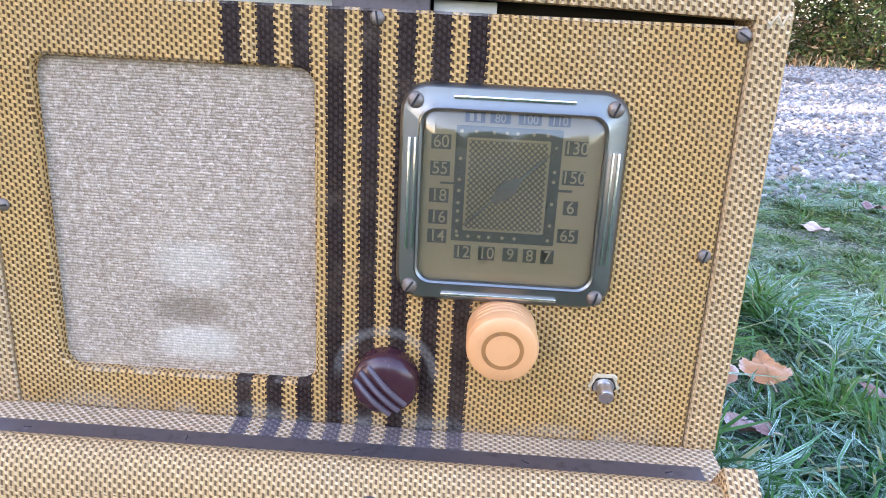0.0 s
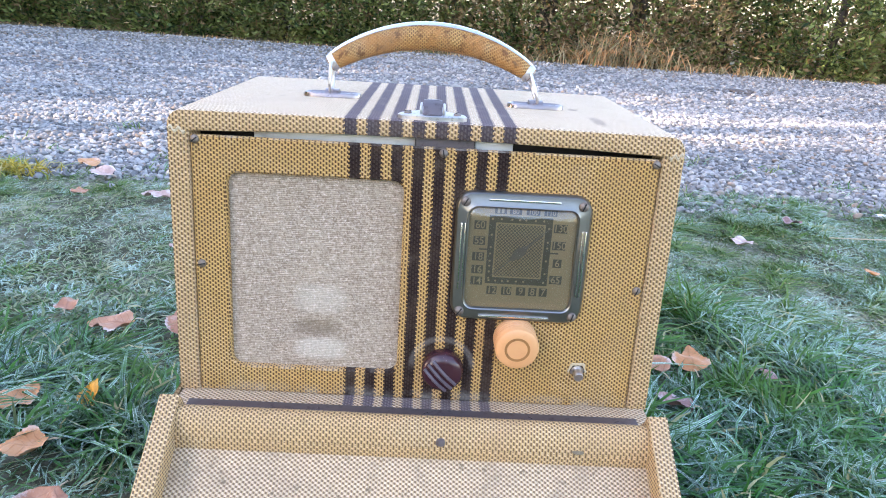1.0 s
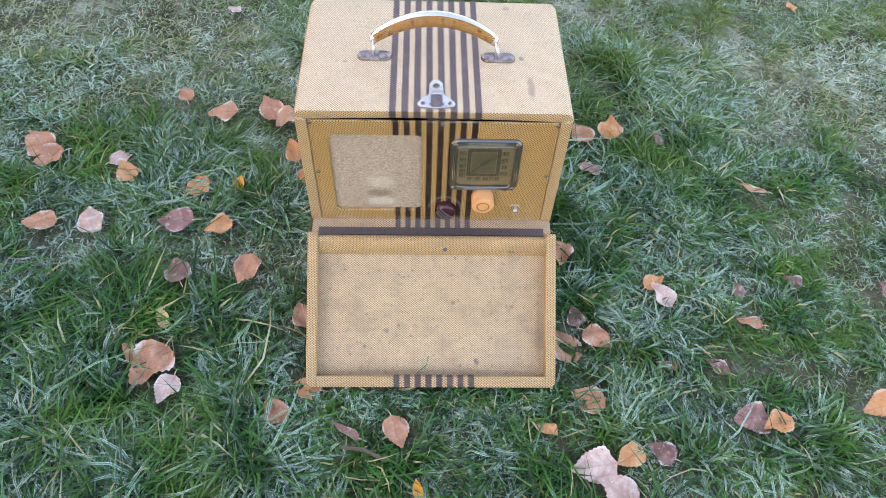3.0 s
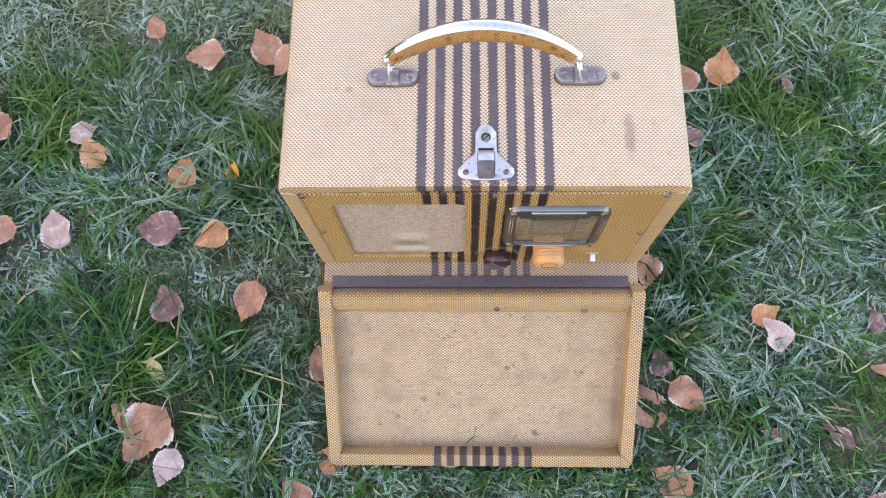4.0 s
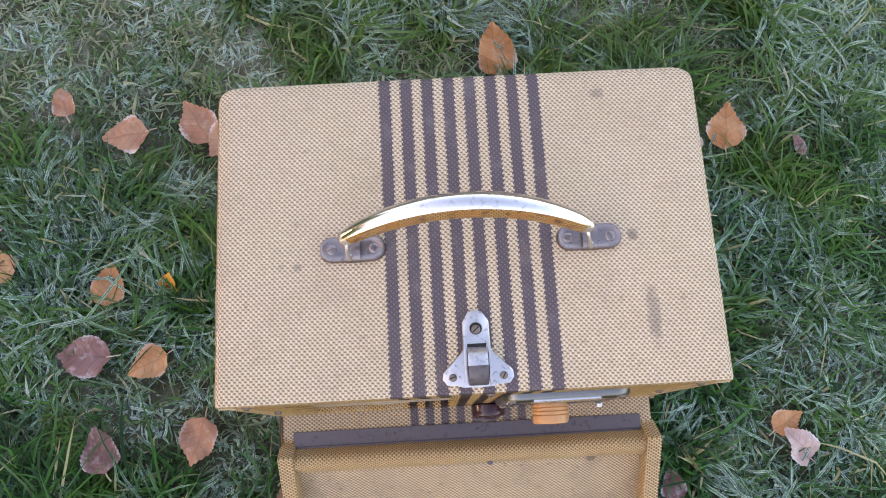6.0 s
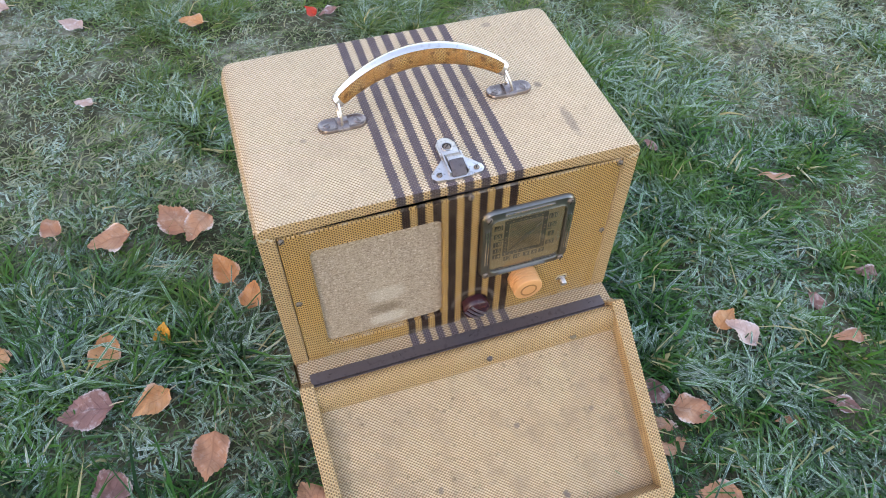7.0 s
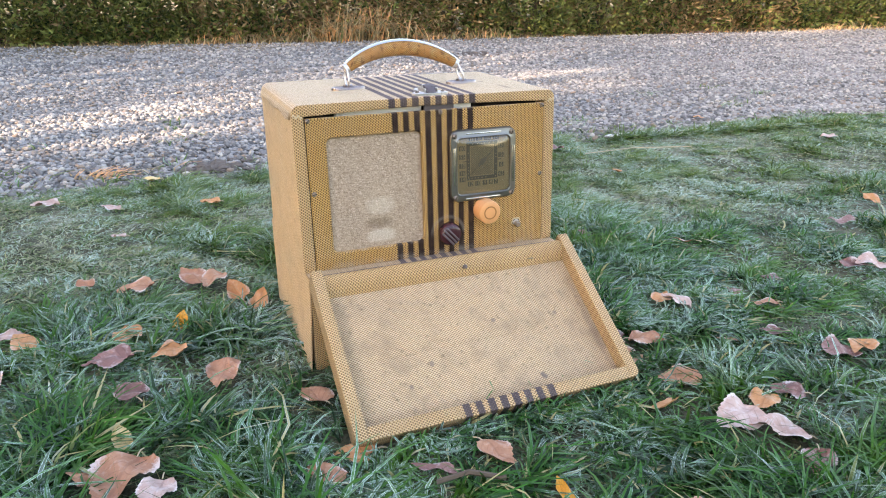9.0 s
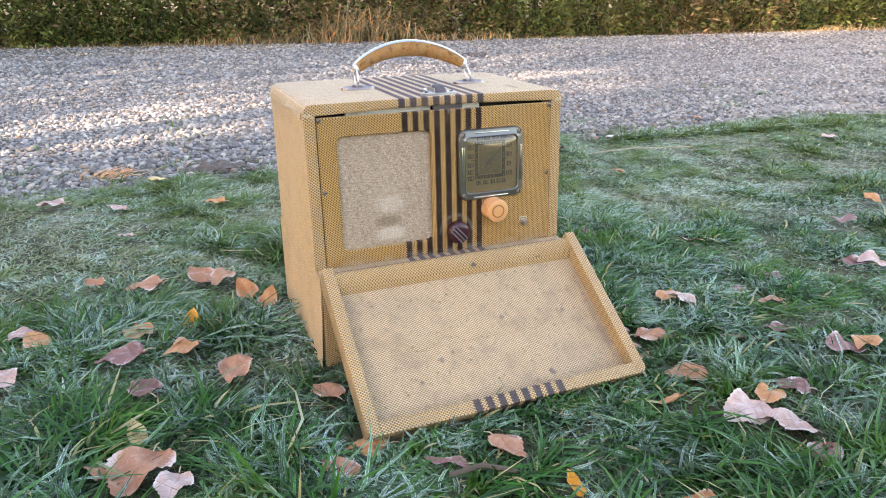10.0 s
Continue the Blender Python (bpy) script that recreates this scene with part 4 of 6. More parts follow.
def dpart(name, bm, mat, parent, label="", uvs=True):
    if uvs:
        cloth_uv(bm)
    return rpart(name, turned(bm, DOOR), mat, parent, label, smooth=True)


OUT = -0.0125
lining = box(-0.1560, 0.1560, -0.1900, -0.1123, OUT + 0.0045, -0.0036, 0.0003)
door = dpart("door", box(-0.1660, 0.1660, -0.2015, -0.0010, OUT, OUT + 0.0045, 0.0022), M_DOOR, None, "open fall-front door of tweed-covered board, bare pale lining inside")
dpart("lining_board", lining, M_LINING, door, "pale stained tweed lining")
dpart("lining_board", box(-0.1560, 0.1560, -0.1121, -0.0030, OUT + 0.0045, -0.0035, 0.0003), M_LINING, door, "pale stained tweed lining")
for s in (-1, 1):
    x0, x1 = sorted((s * 0.1538, s * 0.1672))
    rail = box(x0, x1, -0.2030, 0.0040, OUT - 0.0004, 0.0138)
    up = [e for e in rail.edges if abs((e.verts[0].co - e.verts[1].co).z) > 0.01 and min(v.co.y for v in e.verts) < -0.19 and abs(e.verts[0].co.x) > 0.16]
    bmesh.ops.bevel(rail, geom=up, offset=0.0085, segments=5, affect="EDGES", profile=0.5)
    bevel_all(rail, 0.0016, 2)
    dpart("side_rail", rail, M_DOOR, door, "straw tweed rim of the door")
end = box(-0.1540, 0.1540, -0.2032, -0.1885, OUT - 0.0006, 0.0136, 0.0018, 2)
dpart("end_rail", end, M_DOOR, door, "tweed rim with dark stripes")
nose = loft([[(x, y, z) for y, z in ((0.0, -0.0036), (0.0005, 0.0060), (-0.0020, 0.0098), (-0.0060, 0.0115), (-0.0110, 0.0105), (-0.0160, 0.0075), (-0.0210, 0.0030), (-0.0240, -0.0010), (-0.0255, -0.0036))] for x in np.linspace(-0.1538, 0.1538, 9)])
dpart("hinge_rail", nose, M_NOSE, door, "rounded tweed-covered strip beside the hinge")
for x, mat, r in ((0.0172, M_STEEL, 0.0030),):
    stud = turned(lathe([(r, 0), (r, 0.0020), (r * 0.8, 0.0036), (r * 0.3, 0.0040)], 12), Matrix.Translation((x, -0.0185, 0.0050)) @ Matrix.Rotation(radians(-35), 4, "X"))
    dpart("stud", stud, mat, door, "small dark metal stud")
tab = turned(lathe([(0.0042, 0), (0.0040, 0.0006), (0.0025, 0.0009)], 9), Matrix.Translation((0.1070, -0.0195, 0.0042)) @ Matrix.Rotation(radians(-45), 4, "X"))
dpart("worn_spot", tab, M_CLOTHHOLE, door, "brown worn spot in the cloth")

# ---- handle ----
HY = 0.0945
for cx in (-0.0745, 0.0800):
    lo = [(x, z) for x, z in rounded(cx - 0.0215, cx + 0.0215, HY - 0.0085, HY + 0.0085, 0.0082, 5)]
    plate = loft([[(x, y, 0.2700) for x, y in lo], [(x, y, 0.2726) for x, y in lo]] + [[(cx + (x - cx) * a, HY + (y - HY) * b, z) for x, y in lo] for a, b, z in ((0.97, 0.93, 0.2738), (0.92, 0.82, 0.2741), (0.86, 0.68, 0.2734), (0.76, 0.48, 0.2728))])
    hp = rpart("handle_plate", plate, M_PLATE, None, "dull oval metal handle plate", smooth=True)
    hump = loft([[(cx + q, HY + 0.0089 * math.cos(a), 0.2712 + 0.0056 * math.sin(a)) for a in np.linspace(0, math.pi, 9)] for q in (-0.0050, -0.0044, 0.0044, 0.0050)])
    rpart("plate_hump", hump, M_PLATE, hp, smooth=True)
    for dx, s in ((-0.0138, 20), (0.0138, 110)):
        screw(hp, RADIO_BACK @ Vector((cx + dx, HY, 0.2727)), 0.0034, Matrix.Diagonal((1, 1, 0.45, 1)), "", s, M_PLATE, ink=M_SCREW)


def arc(t, lift=0.0):
    """The line of the grip: t from 0 to 1."""
    x = -0.0770 + 0.1520 * t
    return (x, HY + 0.0020 + 0.0110 * (1 - (2 * t - 1) ** 2), 0.2945 + (0.0232 + lift) * (1 - (2 * t - 1) ** 2) ** 0.92)


path = [arc(t) for t in np.linspace(0, 1, 33)]
oval = [(0.0074 * math.cos(2 * math.pi * c / 20), 0.0098 * math.sin(2 * math.pi * c / 20)) for c in range(20)]
grip_bm = sweep(path, oval, lambda t: 0.62 + 0.38 * math.sin(math.pi * min(max(t, 0.0), 1.0)) ** 0.6)
lay = grip_bm.loops.layers.uv.new("cloth")
grip_bm.verts.index_update()
for f in grip_bm.faces:
    turns = [l.vert.index % 20 for l in f.loops]
    for l, c in zip(f.loops, turns):
        c = 20 if c == 0 and max(turns) > 10 else c
        l[lay].uv = (l.vert.co.x * 1.12, c * 0.0027)
grip = rpart("grip", grip_bm, M_GRIP, None, "worn woven carrying grip with a chrome top", smooth=True)
band = [(0.0079 * math.cos(a), 0.0106 * math.sin(a)) for a in np.linspace(radians(-6), radians(129), 14)] + [(0.0066 * math.cos(a), 0.0088 * math.sin(a)) for a in np.linspace(radians(129), radians(-6), 14)]
rpart("chrome_strip", sweep([arc(t, 0.0004) for t in np.linspace(-0.012, 1.012, 35) if 0 <= t <= 1], band, lambda t: 0.655 + 0.365 * math.sin(math.pi * min(max(t, 0.0), 1.0)) ** 0.6), M_CHROME, grip, "bright chrome strip along the top", smooth=True)
cap = [(0.0084 * math.cos(2 * math.pi * c / 20), 0.0110 * math.sin(2 * math.pi * c / 20)) for c in range(20)]
for ts in ((-0.002, 0.004, 0.022, 0.028), (0.972, 0.978, 0.996, 1.002)):
    rpart("grip_ferrule", sweep([arc(min(max(t, 0.0), 1.0)) if 0 <= t <= 1 else tuple(Vector(arc(min(max(t, 0.0), 1.0))) + Vector((0.0006 if t > 1 else -0.0006, 0, -0.0002))) for t in ts], cap, (lambda t: 0.46 + 0.17 * min(1.0, 2.2 * t)) if ts[0] < 0.5 else (lambda t: 0.46 + 0.17 * min(1.0, 2.2 * (1 - t)))), M_ZINC, grip, "dull metal end of the grip", smooth=True)
for x0, cx, s in ((-0.0745, -0.0745, -1), (0.0725, 0.0800, 1)):
    ringpts = []
    for a in np.linspace(radians(20), radians(380), 25):
        t = 0.5 + 0.5 * math.sin(a)
        ringpts.append((cx + (x0 - cx) * t + 0.0012 * s, HY - 0.0010 + 0.0104 * math.cos(a) * (1 - 0.35 * t) + 0.0032 * t, 0.2742 + 0.0235 * t))
    rpart("handle_loop", wire(ringpts, 0.0013, 8, Vector((1, 0, 0))), M_ZINC, grip, smooth=True)
    rpart("rivet", turned(lathe([(0.0022, 0), (0.0020, 0.0010), (0.0008, 0.0015)], 10), Matrix.Translation((x0 * 0.965, HY + 0.0035, 0.3015)) @ Matrix.Rotation(radians(30 * s), 4, "Y")), M_CHROME, grip, smooth=True)

# ---- latch on the lid ----
LX = 0.0020
half = [(0.0, 0.0505), (0.0045, 0.0490), (0.0084, 0.0430), (0.0088, 0.0262), (0.0108, 0.0232), (0.0178, 0.0162), (0.0218, 0.0118), (0.0224, 0.0075), (0.0196, 0.0038), (0.0120, 0.0032), (0.0100, 0.0022), (0.0, 0.0020)]
outl = [(LX + x, y) for x, y in half] + [(LX - x, y) for x, y in half[-2:0:-1]]
latch_bm = loft([[(x, y, 0.2702) for x, y in outl], [(x, y, 0.2736) for x, y in outl], [(LX + (x - LX) * 0.93, 0.025 + (y - 0.025) * 0.95, 0.2743) for x, y in outl]])
latch = rpart("latch", latch_bm, M_ZINC, None, "tarnished zinc case latch", smooth=True)
tongue = bmesh.new()
tp = [(0.0265, 0.2745), (0.0250, 0.2785), (0.0215, 0.2815), (0.0150, 0.2822), (0.0085, 0.2805), (0.0045, 0.2760), (0.0030, 0.2738)]
rows = [[tongue.verts.new((LX + s * 0.0062, y, z)) for s in (-1, -0.6, 0, 0.6, 1)] for y, z in tp]
for row in rows:
    for c in (1, 2, 3):
        row[c].co.z += 0.0007
for r0, r1 in zip(rows, rows[1:]):
    for c in range(4):
        tongue.faces.new((r0[c], r0[c + 1], r1[c + 1], r1[c]))
for c in (0, 4):
    low = [tongue.verts.new((row[c].co.x, row[c].co.y, 0.2740)) for row in rows]
    for q in range(len(rows) - 1):
        tongue.faces.new((rows[q][c], rows[q + 1][c], low[q + 1], low[q]))
tongue.faces.ensure_lookup_table()
for f in tongue.faces:
    f.material_index = 0 if f.calc_center_median().y < 0.0150 else 1
rpart("latch_tongue", tongue, [M_STEEL, M_ZINC], latch, "raised catch worn to dark brown metal in front", smooth=True)
for s in (-1, 1):
    x0, x1 = sorted((LX + s * 0.0068, LX + s * 0.0084))
    rpart("latch_cheek", box(x0, x1, 0.0045, 0.0275, 0.2735, 0.2792, 0.0005), M_ZINC, latch, smooth=True)
# slot and eye are solid shapes, with the shade of a recess in their colour
rpart("latch_slot", box(LX - 0.0060, LX + 0.0060, 0.0268, 0.0290, 0.2740, 0.2748), M_HOLE_SHADE, latch)
eye_ring = [[(LX + r * math.cos(2 * math.pi * c / 20), 0.0385 + r * math.sin(2 * math.pi * c / 20), z) for c in range(20)] for r, z in ((0.0050, 0.2741), (0.0047, 0.2750), (0.0040, 0.2750), (0.0037, 0.2741))]
rpart("latch_eye", loft(eye_ring, close=True), M_ZINC, latch, smooth=True)
rpart("eye_hole", turned(lathe([(0.0041, 0), (0.0040, 0.0003), (0.0020, 0.0003)], 18), Matrix.Translation((LX, 0.0385, 0.2742))), M_HOLE_SHADE, latch, "dark disc painted as the recess of the latch's eye")
screw(latch, RADIO_BACK @ Vector((LX, 0.0378, 0.2744)), 0.0030, Matrix.Diagonal((1, 1, 0.7, 1)), "", 40)
for dx, y, s in ((-0.0160, 0.0085, 20), (0.0160, 0.0085, 60)):
    screw(latch, RADIO_BACK @ Vector((LX + dx, y, 0.2742)), 0.0025, Matrix.Identity(4), "", s)


# ---- fallen leaves ----
LEAF_SPOTS = []


def fallen_leaf(kind, x, y, size, turn, curl=0.3, tip=0.0, lift=0.020, wide=0.78):
    """One dry leaf with a toothed edge, a curl and its stalk, lying on the grass."""
    LEAF_SPOTS.append((x, y, size))
    curl, lift = curl * 0.5, lift * 0.9
    rng = random.Random(int(abs(x * 7919 + y * 104729) * 1000) + 7)
    mat, label = LEAF_KINDS[kind]
    z = float(ground_z(x, y)) + lift
    ob = thing("fallen_leaf", label, "leaf", (x, y, z), "fallen leaves on the lawn")
    ob.rotation_euler = (radians(tip + rng.uniform(-8, 8)), radians(rng.uniform(-10, 10)), radians(turn))
    n, w = 22, 6
    bm = bmesh.new()
    lay = bm.loops.layers.uv.new("leaf")
    ph = [rng.uniform(0, 6.28) for _ in range(4)]
    grid, uvs = [], {}
    for a in range(n + 1):
        t = a / n
        half = 0.5 * wide * (math.sin(math.pi * min(1, t ** 0.68)) ** 0.92) * (1.08 - 0.22 * t) * (1 + 0.07 * math.sin(9 * t + ph[0]))
        half *= 1 + (0.027 if a % 2 else -0.024) * (0.2 < t < 0.98)
        row = []
        for b in range(-w, w + 1):
            s = b / w
            px, py = half * s, t - 0.5 + 0.03 * abs(s) * (a % 2)
            pz = curl * (s * s * half * 1.1) + 0.10 * math.sin(5 * t + ph[1]) * curl + 0.05 * math.sin(7 * px + 9 * t + ph[2]) + curl * 0.30 * (t - 0.4) ** 2 + 0.03 * math.sin(14 * px + ph[3])
            v = bm.verts.new((px * size, py * size, pz * size))
            uvs[v] = (half * s / max(0.001, wide), t)
            row.append(v)
        grid.append(row)
    for r0, r1 in zip(grid, grid[1:]):
        for c in range(2 * w):
            f = bm.faces.new((r0[c], r0[c + 1], r1[c + 1], r1[c]))
            for l in f.loops:
                l[lay].uv = uvs[l.vert]
    part("leaf_blade", bm, mat, ob, smooth=True)
    part("stalk", wire([(0, -0.44 * size, 0.01 * size), (0.02 * size, -0.56 * size, 0.02 * size), (0.05 * size, -0.68 * size, -0.03 * size)], 0.0007, 5), M_TWIG, ob)
    return ob


fallen_leaf("o", -0.217, 0.797, 0.044, 70)
fallen_leaf("d", 0.021, 0.758, 0.036, 100)
fallen_leaf("o", 0.396, 0.939, 0.045, 95)
fallen_leaf("p", 0.620, 0.852, 0.052, 80)
fallen_leaf("o", 0.772, 0.672, 0.030, 10)
fallen_leaf("r", -0.440, 0.354, 0.038, 15)
fallen_leaf("r", -0.367, 0.310, 0.055, 95)
fallen_leaf("r", -0.285, 0.322, 0.056, 30, 0.4)
fallen_leaf("r", -0.255, 0.300, 0.050, 140, 0.4)
fallen_leaf("o", -0.229, 0.209, 0.042, 20, 0.4, 35, 0.034)
fallen_leaf("o", -0.201, 0.157, 0.036, 330, 0.5, 45, 0.034)
fallen_leaf("r", -0.665, 0.235, 0.070, 40)
fallen_leaf("r", -0.640, 0.200, 0.060, 110)
fallen_leaf("o", -0.499, 0.166, 0.048, 35)
fallen_leaf("p", -0.516, 0.196, 0.042, 300)
fallen_leaf("o", -0.375, 0.137, 0.050, 355, 0.2)
fallen_leaf("y", -0.307, 0.136, 0.030, 330, 0.6, 60, 0.025)
fallen_leaf("r", -0.604, 0.058, 0.052, 100)
fallen_leaf("p", -0.525, 0.059, 0.055, 20)
fallen_leaf("d", -0.396, 0.060, 0.060, 85, 0.2)
fallen_leaf("o", -0.327, 0.048, 0.046, 115, 0.4)
fallen_leaf("d", -0.371, -0.036, 0.050, 20, 0.3)
fallen_leaf("r", -0.272, -0.033, 0.052, 160, 0.35)
fallen_leaf("c", -0.378, -0.112, 0.032, 10, 0.6, 30, 0.012, 0.6)
fallen_leaf("r", -0.378, -0.187, 0.070, 150, 0.40, 8, 0.020, 0.90)
fallen_leaf("r", -0.404, -0.166, 0.046, 60, 0.4, 10, 0.014)
fallen_leaf("p", -0.348, -0.223, 0.044, 160, 0.5)
fallen_leaf("r", -0.204, -0.249, 0.042, 40, 0.3, 0, 0.010)
fallen_leaf("r", -0.044, -0.279, 0.046, 200, 0.3, 0, 0.012)
fallen_leaf("d", -0.109, -0.278, 0.044, 60, 0.5, 0, 0.012, 0.25)
fallen_leaf("r", -0.182, -0.105, 0.046, 20, 0.1, 0, 0.014)
fallen_leaf("o", -0.167, -0.214, 0.046, 75, 0.1, 0, 0.002)
fallen_leaf("r", 0.202, 0.006, 0.044, 170)
fallen_leaf("r", 0.266, 0.269, 0.052, 20)
fallen_leaf("o", 0.321, 0.284, 0.056, 350, 0.25)
fallen_leaf("d", 0.269, 0.183, 0.042, 80, 0.6)
fallen_leaf("r", 0.538, 0.145, 0.056, 80, 0.5, 0, 0.016, 0.35)
fallen_leaf("d", 0.402, 0.260, 0.034, 20, 0.3, 0, 0.016, 0.35)
fallen_leaf("p", 0.343, -0.069, 0.046, 40, 0.5, 25, 0.022)
fallen_leaf("o", 0.336, -0.046, 0.036, 300, 0.4)
fallen_leaf("d", 0.211, -0.102, 0.034, 10, 0.3, 0, 0.007)
fallen_leaf("r", 0.192, -0.150, 0.056, 25, 0.2, 0, 0.002)
fallen_leaf("r", 0.238, -0.140, 0.048, 230, 0.3, 4, 0.010)
fallen_leaf("r", 0.212, -0.232, 0.050, 60, 0.4, 0, 0.004)
fallen_leaf("o", 0.154, -0.276, 0.046, 200, 0.5, 30, 0.010, 0.5)
fallen_leaf("d", 0.467, -0.056, 0.038, 175, 0.4, 0, 0.007, 0.5)
fallen_leaf("r", 0.467, -0.111, 0.040, 75, 0.5, 0, 0.007, 0.5)
fallen_leaf("d", 0.401, -0.182, 0.040, 50, 0.6, 0, 0.006, 0.5)
fallen_leaf("d", 0.425, -0.262, 0.056, 95, 0.3, 0, 0.010)
fallen_leaf("o", 0.458, -0.268, 0.042, 110, 0.3, 0, 0.012)
fallen_leaf("d", 0.695, -0.061, 0.056, 30, 0.4, 0, 0.016, 0.5)
fallen_leaf("p", 0.722, -0.076, 0.060, 80, 0.4)
fallen_leaf("o", 0.607, -0.246, 0.056, 100)
fallen_leaf("d", 0.556, -0.036, 0.032, 60, 0.3, 0, 0.008)
fallen_leaf("p", 0.206, -0.326, 0.060, 100, 0.3, 4, 0.014)
fallen_leaf("p", 0.232, -0.356, 0.060, 60, 0.35, 4, 0.014)
fallen_leaf("o", 0.254, -0.313, 0.042, 120, 0.3, 0, 0.012)
fallen_leaf("d", 0.297, -0.306, 0.040, 60, 0.4, 0, 0.008)
fallen_leaf("r", 0.330, -0.181, 0.034, 80, 0.3, 0, 0.005, 0.4)
fallen_leaf("p", -0.560, 0.954, 0.060, 90)
fallen_leaf("p", -0.423, 0.863, 0.046, 60)
fallen_leaf("c", -0.336, 1.140, 0.044, 80)
fallen_leaf("r", -0.714, 0.951, 0.050, 30)
fallen_leaf("d", 0.794, 1.006, 0.056, 130)
fallen_leaf("o", 1.076, 0.200, 0.046, 20, 0.5, 30)
fallen_leaf("d", 0.885, 0.112, 0.066, 85, 0.5, 0, 0.016, 0.4)
fallen_leaf("p", 1.649, 0.783, 0.056, 80)
fallen_leaf("o", 1.588, 1.300, 0.044, 80)
fallen_leaf("y", -0.016, -0.352, 0.027, 10, 0.6, 40, 0.016, 0.5)
fallen_leaf("d", 0.224, -0.409, 0.040, 130, 0.5, 0, 0.010)
fallen_leaf("o", 0.073, -0.412, 0.040, 60, 0.4, 0, 0.010)
fallen_leaf("o", -0.835, 1.245, 0.060, 80)
fallen_leaf("p", -0.760, 1.150, 0.070, 60)
fallen_leaf("r", -0.980, 0.620, 0.055, 120)
fallen_leaf("s", -0.010, 0.765, 0.026, 40, 0.5, 30, 0.024)
fallen_leaf("p", -0.400, 0.622, 0.030, 70)
fallen_leaf("o", 0.063, 0.392, 0.062, 10, 0.3, 25, 0.026)


# ---- twigs, pipe and clod ----
def twig(points, r, label):
    p0 = Vector(points[0])
    ob = part("twig", wire([tuple(Vector(p) - p0) for p in points], r, 6), M_TWIG if "pale" in label else M_BARK, None)
    ob.location = p0
    return tagged(ob, label, "twig", "twigs on the lawn")


def on_lawn(x, y, h=0.02):
    return (x, y, float(ground_z(x, y)) + h)


twig([on_lawn(0.80, 0.86, 0.03), on_lawn(0.95, 0.84, 0.035), on_lawn(1.12, 0.80, 0.03)], 0.0011, "long pale dry grass stem lying on the lawn")
twig([on_lawn(-0.115, -0.300, 0.014), on_lawn(-0.085, -0.305, 0.02), on_lawn(-0.055, -0.318, 0.014)], 0.0026, "short brown twig lying in the grass")
pipe_path = [(1.095 + 0.13 * q, 1.178 - 0.016 * q, float(ground_z(1.1 + 0.13 * q, 1.178 - 0.016 * q)) + 0.004) for q in range(7)]
tube = [Vector(p) for p in pipe_path]
loops = []
for r in (0.0080, 0.0064):
    loops.append([[(p.x, p.y + r * math.cos(2 * math.pi * c / 16), p.z + r * math.sin(2 * math.pi * c / 16)) for c in range(16)] for p in tube])
pipe_bm = loft(loops[0] + loops[1][::-1], close=True)
tagged(part("plastic_pipe", turned(pipe_bm, Matrix.Translation(-tube[0])), M_PIPE, None, smooth=True), "white plastic pipe lying along the gravel edge", "pipe").location = tube[0]


def clod(x, y, sx, sy, sz, seed, label, mat=None):
    """A crumbled heap: many uneven lumps round a low core."""
    rng = random.Random(seed)
    lumps = []
    for q in range(70):
        core = q < 12
        px, py = rng.gauss(0, 0.45 if core else 0.75) * sx, rng.gauss(0, 0.45 if core else 0.75) * sy
        r = sz * (rng.uniform(0.8, 1.1) if core else rng.uniform(0.25, 0.7))
        high = sz * 0.8 * math.exp(-(px / sx) ** 2 - (py / sy) ** 2)
        bm = bmesh.new()
        bmesh.ops.create_icosphere(bm, subdivisions=2, radius=1.0)
        at = Vector((rng.uniform(0, 50), seed, q))
        for v in bm.verts:
            f = 1 + 0.5 * noise.noise(v.co * 1.9 + at)
            v.co = Vector((px + v.co.x * r * f * 1.3, py + v.co.y * r * f, high * 0.6 + v.co.z * r * f * 0.7))
        lumps.append(bm)
    ob = part("litter_mound" if mat else "earth_clod", join(*lumps), mat or M_CLOD, None, smooth=True)
    ob.location = (x, y, float(ground_z(x, y)))
    return tagged(ob, label, "mound" if mat else "clod", kind="stuff")


clod(-0.175, 1.270, 0.080, 0.055, 0.016, 3.1, "dark clump of earth at the gravel's edge")
clod(1.98, 4.15, 0.15, 0.10, 0.018, 8.4, "dark low clump on the gravel drive")
clod(5.25, 5.45, 0.20, 0.09, 0.030, 5.2, "low reddish-brown mound of dry litter by the hedge", M_HEAP)


